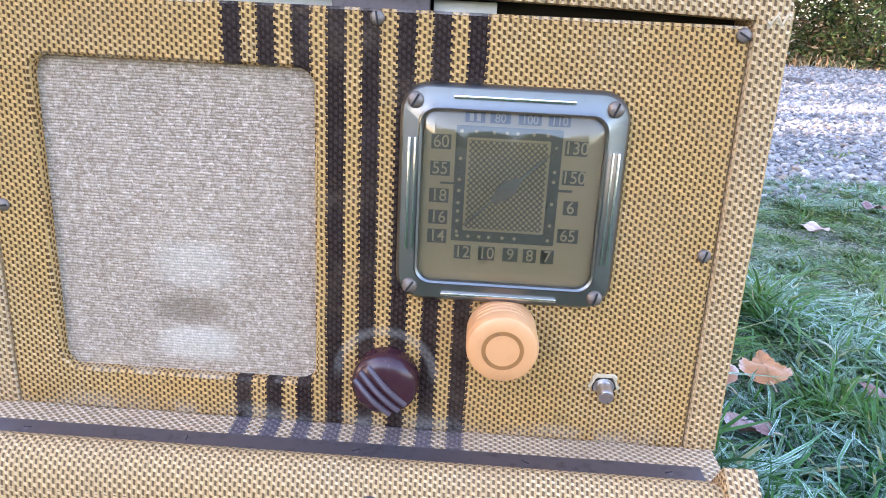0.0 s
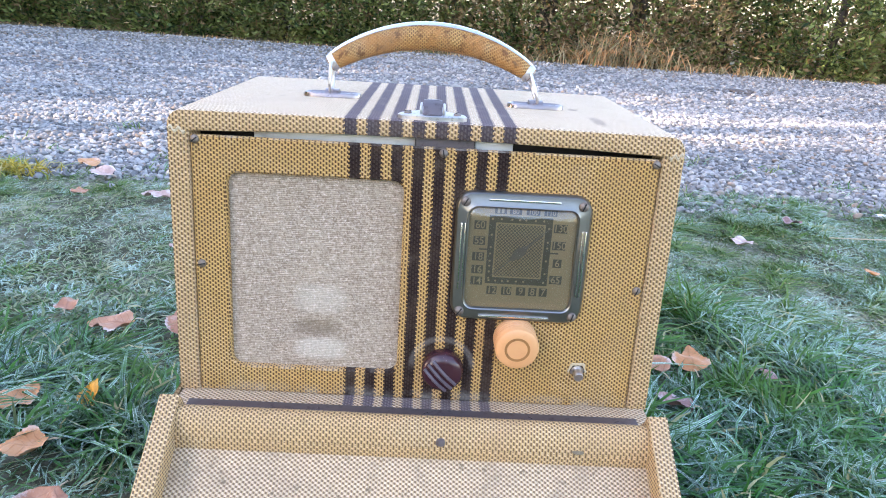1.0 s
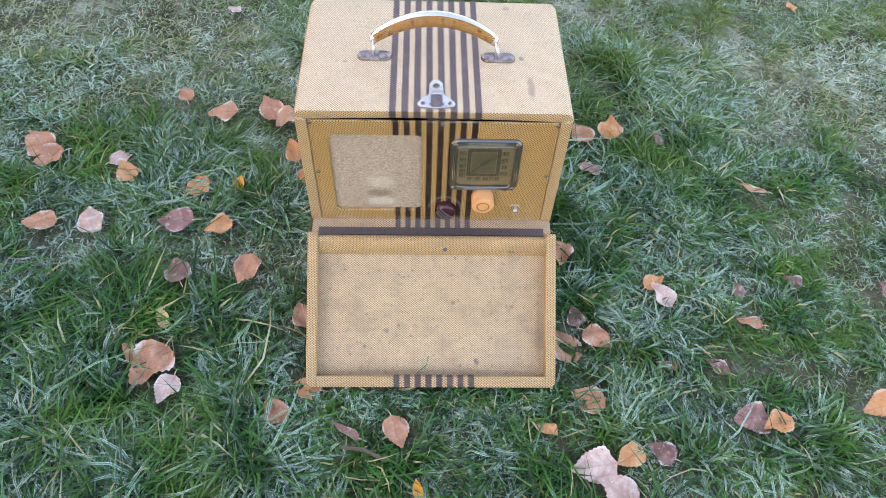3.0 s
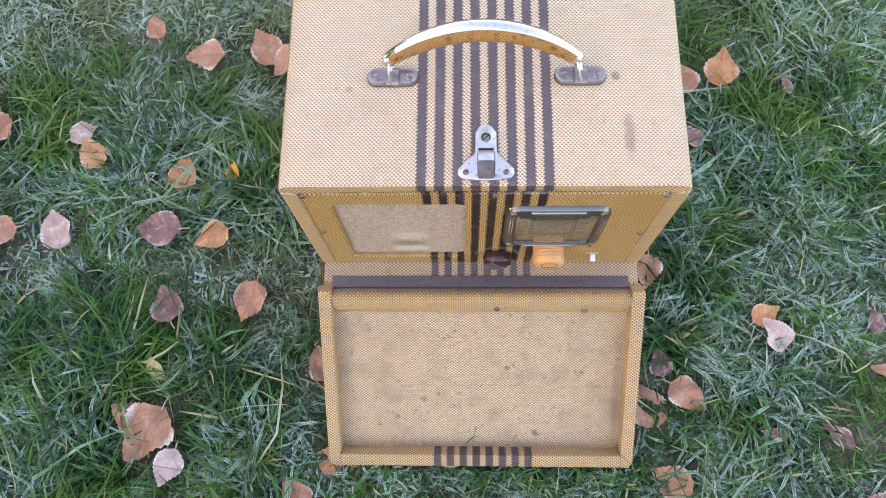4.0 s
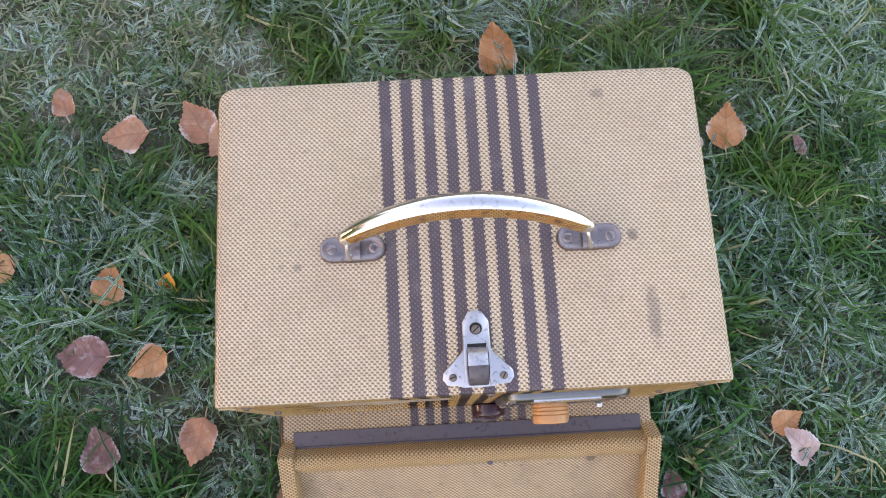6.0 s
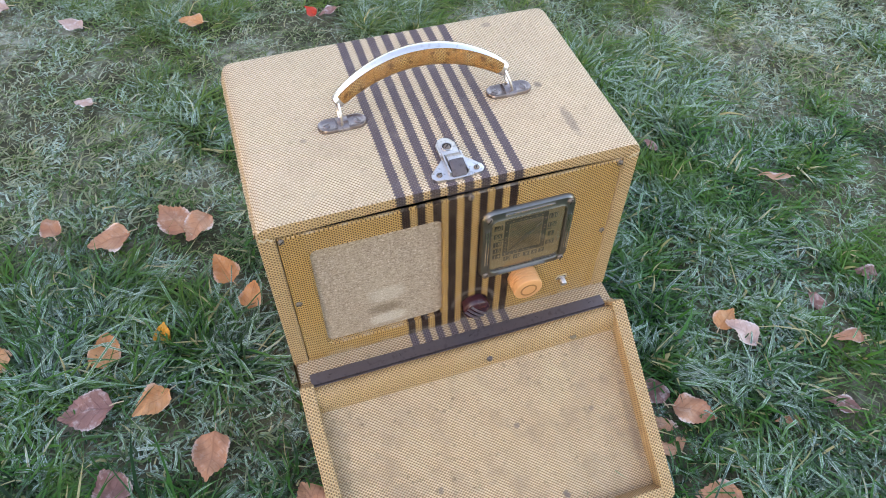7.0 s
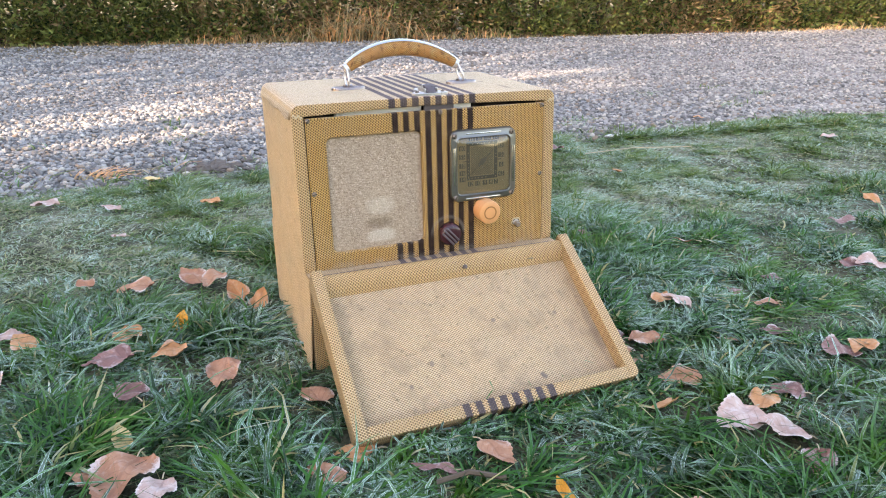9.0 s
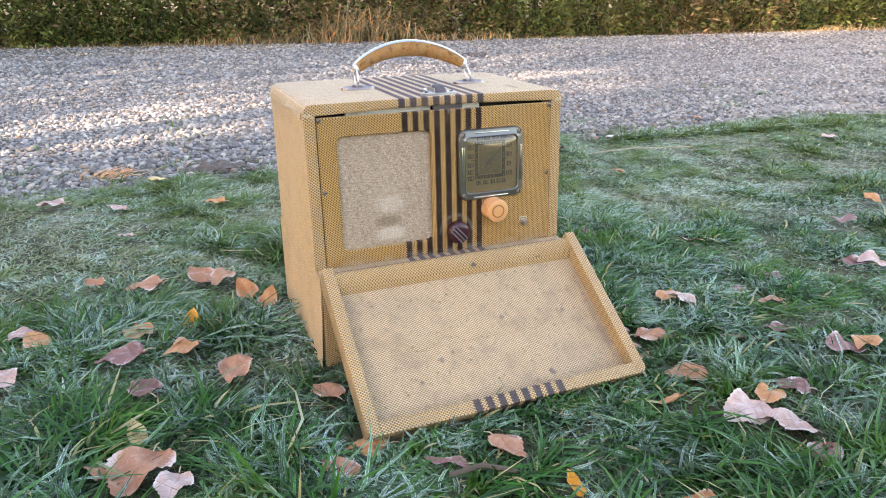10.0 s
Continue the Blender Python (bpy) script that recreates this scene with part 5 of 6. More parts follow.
# ---- grass ----
def blade_mesh(name, x, y, h, width, lean_a, bend, mat, seed, lush=None, steps=(0.0, 0.35, 0.72, 1.0)):
    """Many tapered, arching blades as one mesh."""
    rng = np.random.default_rng(seed)
    n = len(x)
    z0 = ground_z(x, y) - 0.004
    dx, dy = np.cos(lean_a), np.sin(lean_a)
    twist = lean_a + np.pi / 2 + rng.normal(0, 0.55, n)
    wx, wy = np.cos(twist), np.sin(twist)
    side = rng.normal(0, 0.55, n)
    curl = rng.normal(0, 0.35, n)
    pts, tv, sv = [], [], []
    for t in steps:
        wf = 0.0 if t == 1.0 else 0.72 + 1.1 * t - 1.45 * t * t
        out = h * (bend * t ** 1.8 + 0.12 * t)
        up = h * (t - 0.40 * np.minimum(bend, 1.7) * t ** 2.4)
        across = out * (side * t + curl * math.sin(4.2 * t))
        cx, cy = x + dx * out - dy * across, y + dy * out + dx * across
        cz = z0 + np.maximum(up, 0.15 * t * h)
        for q in ((-1, 1) if wf else (0,)):
            pts.append(np.stack([cx + wx * width * wf * q * 0.5, cy + wy * width * wf * q * 0.5, cz + 0.12 * q * width * wf], -1))
            tv.append(t), sv.append(q)
    k = len(pts)
    v = np.stack(pts, 1).reshape(-1, 3)
    base = (np.arange(n) * k)[:, None]
    quads = np.concatenate([base + np.array([[2 * q, 2 * q + 1, 2 * q + 3, 2 * q + 2]]) for q in range(len(steps) - 2)], 1).reshape(-1, 4)
    tris = (base + np.array([[k - 3, k - 2, k - 1]])).reshape(-1, 3)
    me = bpy.data.meshes.new(name)
    me.vertices.add(len(v))
    me.vertices.foreach_set("co", v.ravel())
    li = np.concatenate([quads.ravel(), tris.ravel()])
    me.loops.add(len(li))
    me.loops.foreach_set("vertex_index", li)
    starts = np.concatenate([np.arange(len(quads)) * 4, len(quads) * 4 + np.arange(len(tris)) * 3])
    me.polygons.add(len(starts))
    me.polygons.foreach_set("loop_start", starts)
    me.update(calc_edges=True)
    along, over = np.array(tv)[li % k], np.array(sv, float)[li % k]
    deep = np.zeros_like(along) if lush is None else lush[li // k]
    me.uv_layers.new(name="blade").data.foreach_set("uv", np.stack([deep, along], -1).ravel())
    me.uv_layers.new(name="side").data.foreach_set("uv", np.stack([over, along], -1).ravel())
    me.polygons.foreach_set("use_smooth", np.ones(len(starts), bool))
    me.materials.append(mat)
    return new(name, me)


def clear_of_radio(x, y):
    """True where grass can stand: not under the radio or pressed by its door."""
    body = (np.abs(x) < 0.163) & (y > -0.040) & (y < 0.215)
    return ~body


# thin, whitened places in the lawn: x, y, reach, how bare
BALD = ((-0.46, 0.42, 0.16, 0.85), (-0.80, 0.70, 0.30, 0.8), (-0.55, 0.85, 0.22, 0.7), (0.72, 0.40, 0.20, 0.7), (0.95, 0.75, 0.30, 0.25), (0.40, 0.75, 0.15, 0.5), (-0.52, 0.02, 0.10, 0.6), (0.62, -0.10, 0.14, 0.5), (0.05, -0.36, 0.10, 0.5))


def lushness(x, y, far):
    """How green and thick the lawn is, 0 to 1: tufts some ten centimetres across between thin, frosty thatch."""
    patch = 0.22 * soft_noise(x, y, 4.0, 11) + 0.38 * soft_noise(x, y, 11.0, 12) + 0.40 * soft_noise(x, y, 26.0, 13)
    back = np.clip((y - 0.10) / 0.55, 0, 1)
    right = np.clip((x - 0.15) / 0.5, 0, 1)
    lush = np.clip((patch - 0.50 - 0.03 * back - 0.02 * right + 0.06 * (1 - back) * (1 - right) - 0.02 * far) * 4.2 + 0.5, 0, 1)
    for bx, by, br, deep in BALD:
        lush = lush * (1 - deep * np.exp(-((x - bx) ** 2 + (y - by) ** 2) / (br * br)))
    return lush


def lawn(name, x0, x1, y0, y1, tufts, seed, tall, wide, label, far=0.0, steps=(0.0, 0.35, 0.72, 1.0)):
    """Grass in tufts, whose blades fan out from the root."""
    rng = np.random.default_rng(seed)
    tx, ty = rng.uniform(x0, x1, tufts), rng.uniform(y0, y1, tufts)
    tl = lushness(tx, ty, far)
    each = np.maximum(5, (8 + 10 * tl + 16 * (rng.random(tufts) < 0.10) * tl) * rng.uniform(0.7, 1.3, tufts)).astype(int)
    grown = rng.uniform(0.75, 1.25, tufts) * (1 + 0.45 * (each > 24))
    of = np.repeat(np.arange(tufts), each)
    ox, oy = rng.normal(0, 1, len(of)), rng.normal(0, 1, len(of))
    spread = 0.0065 + 0.004 * tl[of]
    x, y = tx[of] + ox * spread, ty[of] + oy * spread
    keep = clear_of_radio(x, y) & (y < 1.06 + 0.24 * soft_noise(x, y, 3.0, 5) + 0.08 * rng.random(len(of)))
    x, y, of, ox, oy = x[keep], y[keep], of[keep], ox[keep], oy[keep]
    lush, n = tl[of], len(of)
    flat_door = (np.abs(x) < 0.168) & (y > -0.215) & (y <= -0.035)
    h = tall * (0.40 + 0.95 * lush ** 1.6) * grown[of] * rng.uniform(0.5, 1.25, n)
    h = np.where(y < 0.3, h * np.clip(1.0 - 0.28 * (x - 0.15) / 0.12, 0.72, 1.0), h)
    flow = 6.28 * soft_noise(x, y, 3.0, 21) * 1.5
    fan = np.arctan2(oy, ox) + rng.normal(0, 0.7, n)
    lean_a = np.arctan2(np.sin(fan) + 0.45 * np.sin(flow), np.cos(fan) + 0.45 * np.cos(flow))
    bend = np.clip(rng.normal(0.95, 0.45, n) + 0.35 * np.clip((y - 0.3) / 0.4, 0, 1) + 0.25 * (1 - lush), 0.1, 2.0)
    pressed = (np.abs(x) < 0.20) & (y > -0.30) & (y <= -0.19)
    for lx, ly, ls in LEAF_SPOTS:
        near = (x - lx) ** 2 + (y - ly) ** 2
        tip2 = (x + np.cos(lean_a) * h * bend - lx) ** 2 + (y + np.sin(lean_a) * h * bend - ly) ** 2
        h = np.where((near < (0.68 * ls) ** 2) | (tip2 < (0.45 * ls) ** 2), np.minimum(h, 0.009 + 0.022 * (rng.random(n) < 0.05)), h)
    h = np.where(pressed, np.minimum(h, 0.022), h)
    h = np.where((np.abs(x) < 0.170) & (y > -0.210) & (y < -0.185), np.minimum(h, 0.002), h)
    h = np.where(flat_door, np.minimum(h, np.maximum(0.001, -0.012 + (y + 0.2036) * 0.667)), h)
    # blades that would bend in over the door are short
    out = h * (bend + 0.1)
    ex, ey = x + np.cos(lean_a) * out, y + np.sin(lean_a) * out
    mx, my = 0.5 * (x + ex), 0.5 * (y + ey)
    over = ((np.abs(ex) < 0.174) & (ey > -0.212) & (ey < 0.0)) | ((np.abs(mx) < 0.172) & (my > -0.210) & (my < 0.0))
    h = np.where(over & ~flat_door, np.minimum(h, 0.006), h)
    ob = blade_mesh(name, x, y, h, wide * rng.uniform(0.55, 1.2, n), lean_a, bend, M_GRASS, seed + 1, lush, steps)
    return tagged(ob, label, "grass", kind="stuff")


lawn("grass", -1.0, 1.0, -0.75, 0.55, 13500, 31, 0.031, 0.0035, "matted frosty green grass blades round the radio", steps=(0.0, 0.28, 0.55, 0.80, 1.0))
lawn("grass", -1.6, 1.0, 0.55, 1.3, 9800, 41, 0.021, 0.0026, "short frosty grass towards the gravel", 0.35)
lawn("grass", 1.0, 2.9, -0.6, 1.3, 9800, 51, 0.020, 0.0034, "short frosty grass beside the gravel", 0.30)
lawn("grass", -2.4, -1.0, -0.6, 1.3, 1400, 61, 0.030, 0.0050, "short frosty grass beside the gravel", 0.30)


def thatch(x0, x1, y0, y1, count, seed, wide, label):
    """Fine, short, half-dead blades that fill the lawn between its tufts."""
    rng = np.random.default_rng(seed)
    x, y = rng.uniform(x0, x1, count), rng.uniform(y0, y1, count)
    lush = lushness(x, y, 0.2)
    keep = clear_of_radio(x, y) & (rng.random(count) < 1.1 - lush) & (y < 1.05 + 0.26 * soft_noise(x, y, 3.0, 5) + 0.10 * rng.random(count))
    keep &= ~((np.abs(x) < 0.172) & (y > -0.215) & (y < 0.0))
    x, y, lush = x[keep], y[keep], lush[keep]
    n = len(x)
    h = rng.uniform(0.007, 0.021, n)
    for lx, ly, ls in LEAF_SPOTS:
        h = np.where((x - lx) ** 2 + (y - ly) ** 2 < (0.6 * ls) ** 2, 0.005, h)
    ob = blade_mesh(name="grass", x=x, y=y, h=h, width=wide * rng.uniform(0.6, 1.2, n), lean_a=rng.uniform(0, 6.28, n), bend=np.clip(rng.normal(1.3, 0.4, n), 0.3, 2.0),
                    mat=M_GRASS, seed=seed + 1, lush=np.clip(lush * 0.6 + rng.uniform(0, 0.25, n), 0, 1), steps=(0.0, 0.5, 1.0))
    return tagged(ob, label, "grass", kind="stuff")


thatch(-1.6, 1.0, -0.75, 1.3, 150000, 81, 0.0021, "fine pale frosted thatch between the grass tufts")
thatch(1.0, 2.9, -0.6, 1.3, 52000, 83, 0.0030, "fine pale frosted thatch beside the gravel")
lawn("grass", -4.5, 5.5, -3.6, -0.75, 3000, 71, 0.040, 0.0095, "frosty grass of the wider lawn", 0.1)

rng = np.random.default_rng(88)
cx, cy = rng.uniform(-1.5, 2.4, 46), 1.22 + rng.random(46) ** 2 * 0.9
pick = rng.integers(0, 46, 3600)
x, y = cx[pick] + rng.normal(0, 0.028, 3600), cy[pick] + rng.normal(0, 0.022, 3600)
x[:420], y[:420] = rng.normal(1.73, 0.05, 420), rng.normal(1.13, 0.03, 420)
x[420:900], y[420:900] = rng.normal(1.98, 0.10, 480), rng.normal(1.09, 0.03, 480)
x[900:2700] = rng.uniform(1.10, 2.05, 1800)
y[900:2700] = 1.178 - 0.123 * (x[900:2700] - 1.095) - 0.022 - 0.045 * rng.random(1800)
weeds = blade_mesh("gravel_weeds", x, y, np.where((np.arange(3600) >= 900) & (np.arange(3600) < 2700), rng.uniform(0.025, 0.055, 3600), rng.uniform(0.012, 0.04, 3600)), np.full(3600, 0.004), rng.uniform(0, 6.28, 3600), np.clip(rng.normal(0.9, 0.4, 3600), 0.1, 1.8), M_GRASS, 89, np.full(3600, 0.7))
tagged(weeds, "small green weeds growing between gravel stones", "weeds", kind="stuff")

M_WEED = blade_material("yellow_green_weed", (0.10, 0.15, 0.02), (0.26, 0.30, 0.05), (0.54, 0.66, 0.61), (0.45, 0.36, 0.14), 0.25)
rng = np.random.default_rng(90)
x, y = rng.normal(-1.04, 0.065, 620), rng.normal(1.165, 0.030, 620)
weeds = blade_mesh("weed_clump", x, y, rng.uniform(0.02, 0.055, 620), np.full(620, 0.0042), rng.uniform(0, 6.28, 620), np.clip(rng.normal(0.8, 0.35, 620), 0.1, 1.6), M_WEED, 91, np.full(620, 0.8))
tagged(weeds, "yellow-green clump of weeds at the gravel's edge", "weeds", kind="stuff")
rng = np.random.default_rng(92)
x, y = rng.normal(-0.46, 0.055, 60), rng.normal(1.27, 0.016, 60)
sprig = blade_mesh("dry_sprig", x, y, rng.uniform(0.02, 0.06, 60), np.full(60, 0.0030), rng.normal(0.3, 0.6, 60), np.clip(rng.normal(1.3, 0.3, 60), 0.4, 1.8), M_STRAW, 93)
tagged(sprig, "brown dry sprig lying on the gravel's edge", "twig", kind="stuff")

# ---- hedge and dry verge ----
def hedge_line(x):
    return 6.15 - 0.17 * x + 0.0065 * x * x


def hedge_shrub(seed, mats):
    """A bushy clipped conifer: stems inside and a shell of many small sprays."""
    rng = np.random.default_rng(seed)
    ob = thing("hedge_shrub", "dense dark-green hedge shrub with brown dead sprays", "hedge", group="hedge along the gravel drive")
    stems = [wire([(0, 0, -0.1), (rng.uniform(-0.1, 0.1), rng.uniform(-0.1, 0.1), 0.5), (rng.uniform(-0.3, 0.3), rng.uniform(-0.2, 0.2), 1.7)], 0.028, 6) for _ in range(4)]
    part("stem", join(*stems), M_BARK, ob)
    for mat, count in mats:
        n = count
        ang = rng.uniform(0, 2 * math.pi, n)
        zz = rng.random(n) ** 1.4 * 1.6 + 0.02
        lump = 0.58 + 0.70 * soft_noise(ang * 2.0 + seed, zz, 2.6, seed) + 0.42 * soft_noise(ang * 5.0, zz, 6.0, seed + 1)
        rad = lump * (0.62 + 0.10 * np.sin(zz * 2.0)) * rng.uniform(0.72, 1.05, n)
        cx, cy = rad * np.cos(ang) * 1.05, rad * np.sin(ang) * 0.75
        d = np.stack([np.cos(ang) + rng.normal(0, 0.6, n), np.sin(ang) + rng.normal(0, 0.6, n), rng.normal(0.25, 0.6, n)], -1)
        d /= np.linalg.norm(d, axis=1, keepdims=True)
        s = np.cross(d, rng.normal(0, 1, (n, 3)))
        s /= np.linalg.norm(s, axis=1, keepdims=True)
        c = np.stack([cx, cy, zz], -1)
        ln, wd = rng.uniform(0.040, 0.085, n)[:, None], rng.uniform(0.006, 0.015, n)[:, None]
        v = np.stack([c, c + d * ln * 0.5 + s * wd, c + d * ln, c + d * ln * 0.5 - s * wd], 1).reshape(-1, 3)
        v[:, 2] = np.maximum(v[:, 2], 0.0)
        f = np.arange(n * 4).reshape(-1, 4)
        me = bpy.data.meshes.new("foliage")
        me.from_pydata(v.tolist(), [], f.tolist())
        me.materials.append(mat)
        fo = new("foliage", me)
        fo.parent = ob
    return ob


green = [hedge_shrub(101, ((M_HEDGE, 13500), (M_BROWN, 900))), hedge_shrub(102, ((M_HEDGE, 12500), (M_BROWN, 1700)))]
brown = hedge_shrub(103, ((M_HEDGE, 6500), (M_BROWN, 8000)))
rngh = random.Random(5)
spots_h = [(-10.18 + 0.86 * q) for q in range(26)]
used = set()
for q, x in enumerate(spots_h):
    src = brown if q in (13, 14, 15, 18, 19) else green[q % 2]
    yy = hedge_line(x) + 0.62 + rngh.uniform(-0.08, 0.08)
    m = pose(x, yy, -0.10, 0, 0, rngh.uniform(-25, 25) + (180 if q % 3 == 0 else 0))
    if src.name in used:
        copy_thing(src, m)
    else:
        used.add(src.name)
        src.matrix_basis = m

rng = np.random.default_rng(77)
n = 9000
x = rng.uniform(-7.5, 12, n)
y = hedge_line(x) - 0.06 + rng.normal(0, 0.13, n)
thick = soft_noise(x, y, 1.3, 9)
thick = thick * (0.22 + 1.3 * np.exp(-((x - 2.2) / 1.2) ** 2) + np.exp(-((x - 6.6) / 1.1) ** 2) + 0.25 * np.exp(-((x - 0.6) / 1.0) ** 2))
keep = rng.random(n) < 0.1 + thick
x, y, thick = x[keep], y[keep], thick[keep]
verge = blade_mesh("verge_grass", x, y, (0.035 + 0.30 * np.clip(thick * 1.7 - 0.5, 0, 1)) * rng.uniform(0.5, 1.3, len(x)), np.full(len(x), 0.008), rng.uniform(0, 6.28, len(x)),
                   np.clip(rng.normal(0.6, 0.4, len(x)), 0, 1.6), M_STRAW, 78)
tagged(verge, "pale dry straw grass at the foot of the hedge", "grass", kind="stuff")

# ---- unseen trees beside the lawn, added to keep it in the shade ----
def shade_tree(seed, height, reach, sprays, dense, label, foot=0.08):
    """An evergreen: tapered trunk, limbs, a lumpy inner mass of twigs where it is dense, and many sprays round it."""
    rng = np.random.default_rng(seed)
    ob = thing("tree", label, "tree", group="trees beside the lawn")
    trunk = lathe([(0.16, -0.2), (0.13, 0.6), (0.09, height * 0.5), (0.02, height * 0.95)], 10)
    limbs = []
    for q in range(14):
        a, z = q * 2.4 + rng.uniform(-0.3, 0.3), 0.5 + (height - 1.2) * q / 14
        r = reach * 0.75 * (1 - 0.6 * z / height)
        limbs.append(wire([(0, 0, z), (r * 0.5 * math.cos(a), r * 0.5 * math.sin(a), z + 0.12), (r * math.cos(a), r * math.sin(a), z + 0.35)], 0.022, 5))
    part("trunk", trunk, M_BARK, ob, smooth=True)
    part("limbs", join(*limbs), M_BARK, ob)

    def girth(ang, z):
        lump = 0.80 + 0.45 * soft_noise(np.cos(ang) * 1.5 + seed, np.sin(ang) * 1.5 + z * 1.1, 1.6, seed)
        return reach * lump * np.clip(1.12 * (1 - (z / height) ** 2.2), 0.04, 1.0)

    if dense:
        hs, angs = np.linspace(0.15, height * 0.96, 26), np.linspace(0, 2 * np.pi, 28, endpoint=False)
        part("inner_twigs", loft([[(float(0.84 * girth(a, z) * math.cos(a)), float(0.84 * girth(a, z) * math.sin(a)), float(z)) for a in angs] for z in hs]), M_HEDGE, ob)
    ang, z = rng.uniform(0, 2 * np.pi, sprays), height * rng.random(sprays) ** 0.9
    if not dense:
        # loose clumps with the sky between them
        k = 60
        ca, cz, cr = rng.uniform(0, 2 * np.pi, k), height * rng.uniform(foot, 0.95, k), np.sqrt(rng.random(k))
        of = rng.integers(0, k, sprays)
        c = np.stack([girth(ca, cz)[of] * cr[of] * np.cos(ca[of]), girth(ca, cz)[of] * cr[of] * np.sin(ca[of]), cz[of]], -1) + rng.normal(0, 1, (sprays, 3)) * (0.26, 0.26, 0.15)
    else:
        rad = girth(ang, z) * rng.uniform(0.80, 1.05, sprays)
        c = np.stack([rad * np.cos(ang), rad * np.sin(ang), z], -1)
    d = np.stack([np.cos(ang), np.sin(ang), rng.normal(0.1, 0.5, sprays)], -1) + rng.normal(0, 0.4, (sprays, 3))
    d /= np.linalg.norm(d, axis=1, keepdims=True)
    w = np.cross(d, rng.normal(0, 1, (sprays, 3)))
    w /= np.linalg.norm(w, axis=1, keepdims=True)
    ln, wd = rng.uniform(0.10, 0.22, sprays)[:, None], rng.uniform(0.025, 0.06, sprays)[:, None]
    v = np.stack([c, c + d * ln * 0.5 + w * wd, c + d * ln, c + d * ln * 0.5 - w * wd], 1).reshape(-1, 3)
    v[:, 2] = np.maximum(v[:, 2], 0.0)
    me = bpy.data.meshes.new("foliage")
    me.from_pydata(v.tolist(), [], np.arange(sprays * 4).reshape(-1, 4).tolist())
    me.materials.append(M_HEDGE)
    new("foliage", me).parent = ob
    return ob


dense_tree = shade_tree(301, 7.5, 1.25, 5000, True, "unseen tall dense dark-green conifer, added to block sun and sky")
thin_tree = shade_tree(302, 6.5, 1.30, 5200, False, "unseen thin-crowned evergreen tree, added so that its gaps dapple the gravel")
dense_tree.matrix_basis = pose(-9.2, -7.8, -0.1)
for x, y, turn in ((-9.5, -6.2, 40), (-9.1, -4.7, 95), (-9.4, -3.2, 160), (-9.2, -2.1, 210), (-9.3, 5.0, 300), (-9.1, 6.6, 20), (-9.4, 8.2, 130)):
    copy_thing(dense_tree, pose(x, y, -0.1, 0, 0, turn))
# far row behind the viewer, unseen, added to darken reflections in the bezel
for q in range(11):
    copy_thing(dense_tree, pose(-12.0 + 2.5 * q, -30.0 + 0.8 * math.sin(q * 2.3), -0.1, 0, 0, 47 * q))
# added with a raised crown, to shape the sun band on the gravel
high_tree = shade_tree(303, 7.0, 1.10, 10000, False, "unseen bare-trunked evergreen tree, added to let sun in under its crown", 0.465)
high_tree.matrix_basis = pose(-9.2, -0.55, -0.1)
thin_tree.matrix_basis = pose(-9.2, 1.35, -0.1)
for x, y, turn in ((-9.5, 2.2, 100), (-9.0, 3.6, 200), (-11.2, 1.6, 250), (-11.0, 3.2, 20)):
    copy_thing(thin_tree, pose(x, y, -0.1, 0, 0, turn))

# ---- gravel ----
def pebble(seed, sub):
    bm = bmesh.new()
    bmesh.ops.create_icosphere(bm, subdivisions=sub, radius=0.5)
    for v in bm.verts:
        f = 1 + 0.62 * noise.noise(v.co * 2.9 + Vector((seed * 3.7, seed, 0)))
        v.co = Vector((v.co.x * f * 1.15, v.co.y * f * 0.95, v.co.z * f * 0.68))
    v = np.array([p.co[:] for p in bm.verts])
    f = np.array([[p.index for p in q.verts] for q in bm.faces])
    bm.free()
    return v, f


def scatter(name, x, y, size, shapes, seed, label):
    """Stones joined into one mesh, each turned and tilted its own way."""
    rng = np.random.default_rng(seed)
    vs, fs, at = [], [], 0
    pick = rng.integers(0, len(shapes), len(x))
    for s, (v, f) in enumerate(shapes):
        q = np.flatnonzero(pick == s)
        a = rng.uniform(0, 2 * np.pi, len(q))
        tx = rng.normal(0, 0.35, len(q))
        ca, sa = np.cos(a)[:, None], np.sin(a)[:, None]
        px, py, pz = v[None, :, 0], v[None, :, 1], v[None, :, 2]
        py2, pz2 = py * np.cos(tx)[:, None] - pz * np.sin(tx)[:, None], py * np.sin(tx)[:, None] + pz * np.cos(tx)[:, None]
        sz = size[q][:, None]
        X = x[q][:, None] + (px * ca - py2 * sa) * sz
        Y = y[q][:, None] + (px * sa + py2 * ca) * sz
        Z = (ground_z(x[q], y[q]) + size[q] * rng.uniform(0.05, 0.30, len(q)))[:, None] + pz2 * sz
        vs.append(np.stack([X, Y, Z], -1).reshape(-1, 3))
        fs.append((f[None] + (np.arange(len(q)) * len(v))[:, None, None] + at).reshape(-1, 3))
        at += len(q) * len(v)
    v, f = np.concatenate(vs), np.concatenate(fs)
    me = bpy.data.meshes.new(name)
    me.vertices.add(len(v))
    me.vertices.foreach_set("co", v.ravel())
    me.loops.add(len(f) * 3)
    me.loops.foreach_set("vertex_index", f.ravel())
    me.polygons.add(len(f))
    me.polygons.foreach_set("loop_start", np.arange(len(f)) * 3)
    me.update(calc_edges=True)
    me.polygons.foreach_set("use_smooth", np.zeros(len(f), bool))
    me.materials.append(M_STONE)
    ob = new(name, me)
    ob.parent = ground
    return tagged(ob, label, kind="stuff")


round_shapes, rough_shapes = [pebble(s, 2) for s in range(7)], [pebble(s + 20, 1) for s in range(7)]


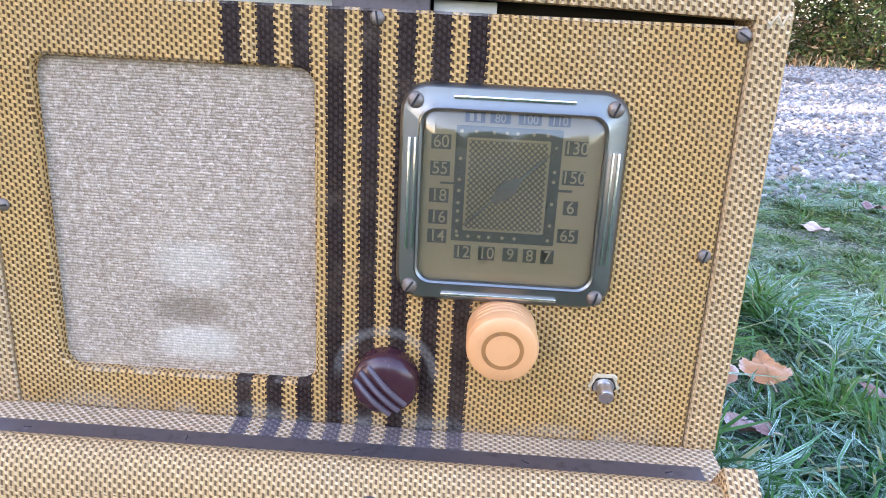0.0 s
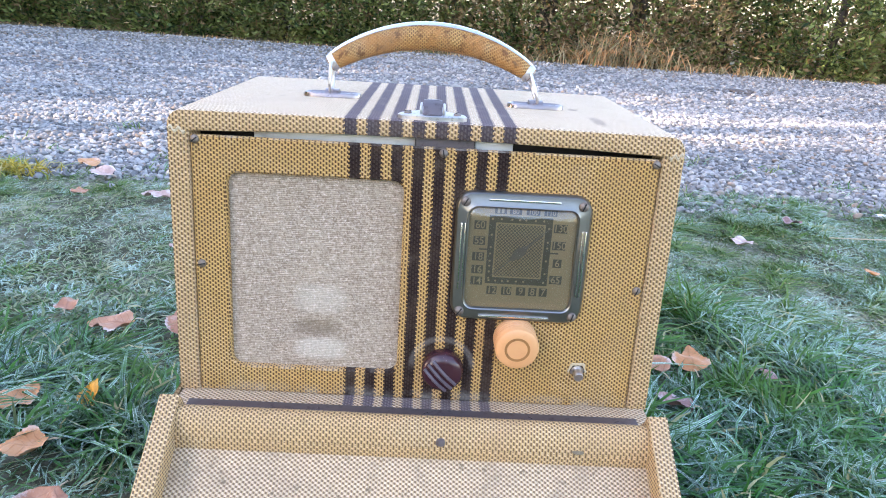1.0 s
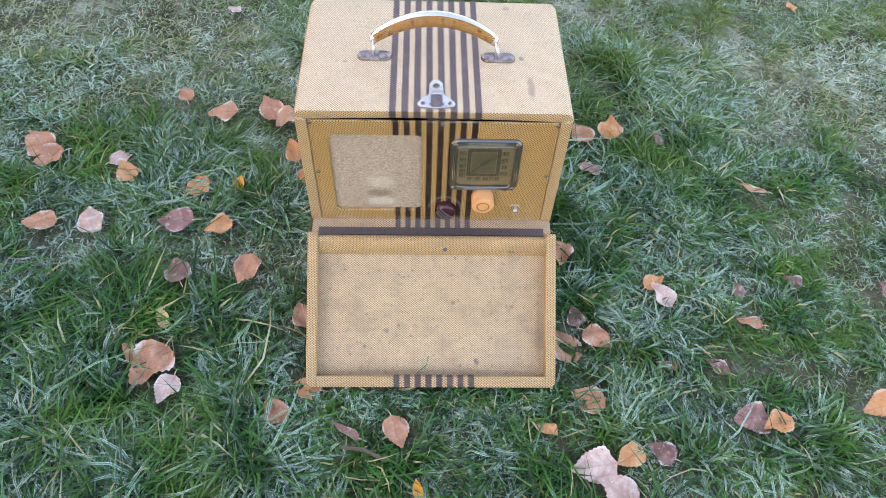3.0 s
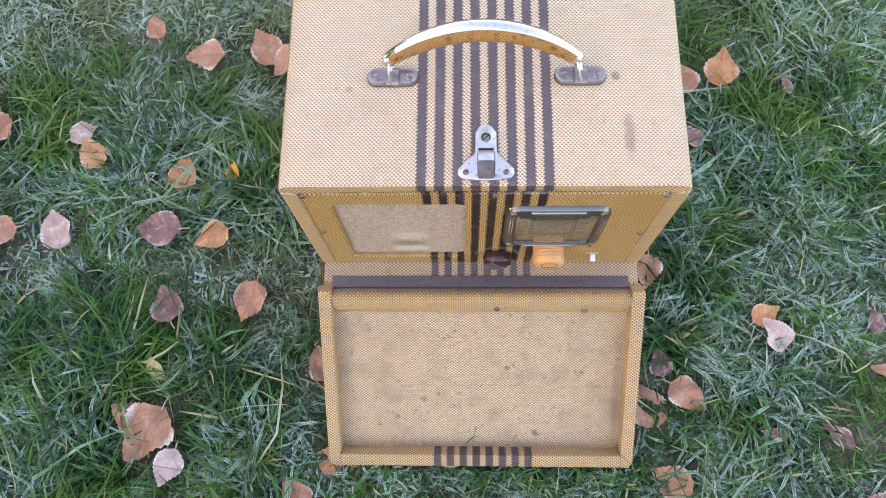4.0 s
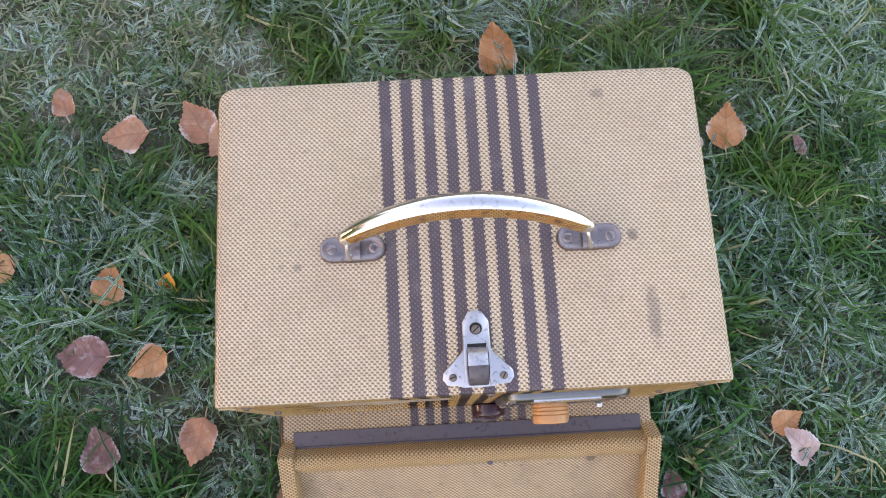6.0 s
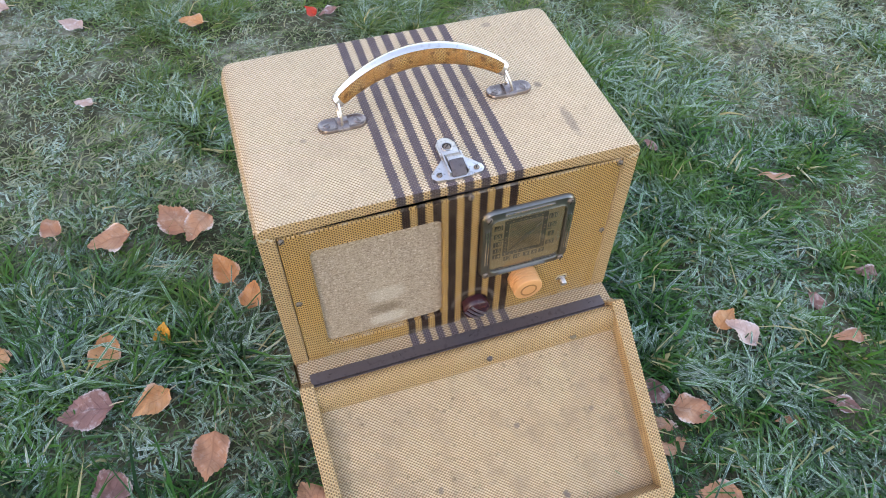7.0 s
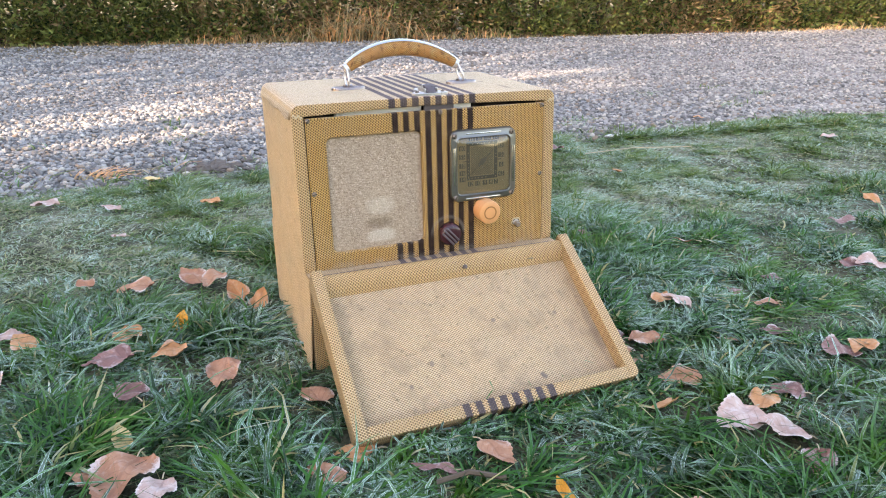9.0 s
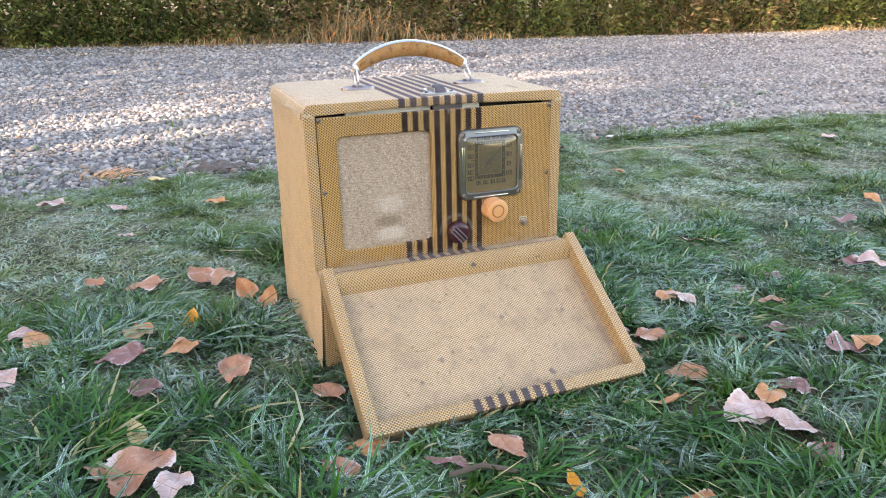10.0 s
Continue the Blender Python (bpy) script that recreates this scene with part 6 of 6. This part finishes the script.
def stone_field(x0, x1, y0, y1, per_m2, small, large, seed):
    rng = np.random.default_rng(seed)
    n = int((x1 - x0) * (y1 - y0) * per_m2)
    x, y = rng.uniform(x0, x1, n), rng.uniform(y0, y1, n)
    edge = 1.16 + 0.22 * (soft_noise(x, y, 2.2, 15) - 0.5) + 0.09 * rng.normal(0, 1, n) * (rng.random(n) < 0.25)
    keep = (y > edge) & (y < hedge_line(x) - 0.1) & (x > -1.1 - 0.58 * y) & (x < 1.0 + 1.35 * y)
    x, y = x[keep], y[keep]
    return x, y, small + (large - small) * rng.random(len(x)) ** 2.2


x, y, size = stone_field(-1.7, 2.6, 1.05, 1.45, 8000, 0.006, 0.021, 201)
front = np.flatnonzero((y < 1.5) & (np.abs(x - 0.2) < 0.9))
front = front[np.argsort(-size[front])[:300]]
rest = np.setdiff1d(np.arange(len(x)), front)
scatter("gravel", x[rest], y[rest], size[rest], rough_shapes, 202, "grey gravel stones at the edge of the lawn")
x2, y2, s2 = stone_field(-3.0, 4.6, 1.45, 3.3, 4800, 0.007, 0.021, 203)
scatter("gravel", x2, y2, s2, rough_shapes, 204, "grey gravel stones of the drive")
x3, y3, s3 = stone_field(-4.5, 8.5, 3.3, 6.6, 1300, 0.010, 0.028, 205)
scatter("gravel", x3, y3, s3, rough_shapes, 206, "grey gravel stones of the drive")
x4, y4, s4 = stone_field(2.6, 4.6, 1.05, 1.45, 2400, 0.009, 0.026, 207)
scatter("gravel", x4, y4, s4, rough_shapes, 208, "grey gravel stones of the drive")
x5, y5, s5 = stone_field(4.4, 8.0, 2.0, 3.3, 1100, 0.012, 0.034, 209)
scatter("gravel", x5, y5, s5, rough_shapes, 210, "grey gravel stones of the drive")
stone_meshes = []
for v, f in round_shapes:
    me = bpy.data.meshes.new("stone")
    me.from_pydata(v.tolist(), [], f.tolist())
    me.polygons.foreach_set("use_smooth", [True] * len(me.polygons))
    me.materials.append(M_STONE)
    stone_meshes.append(me)
rngs = random.Random(9)
for q in front:
    ob = new("stone", stone_meshes[rngs.randrange(len(stone_meshes))])
    ob.parent = ground
    px, py, ps = float(x[q]), float(y[q]), float(size[q])
    ob.location = (px, py, float(ground_z(px, py)) + ps * rngs.uniform(0.15, 0.32))
    ob.rotation_euler = (rngs.gauss(0, 0.35), rngs.gauss(0, 0.35), rngs.uniform(0, 6.28))
    ob.scale = (ps, ps, ps)
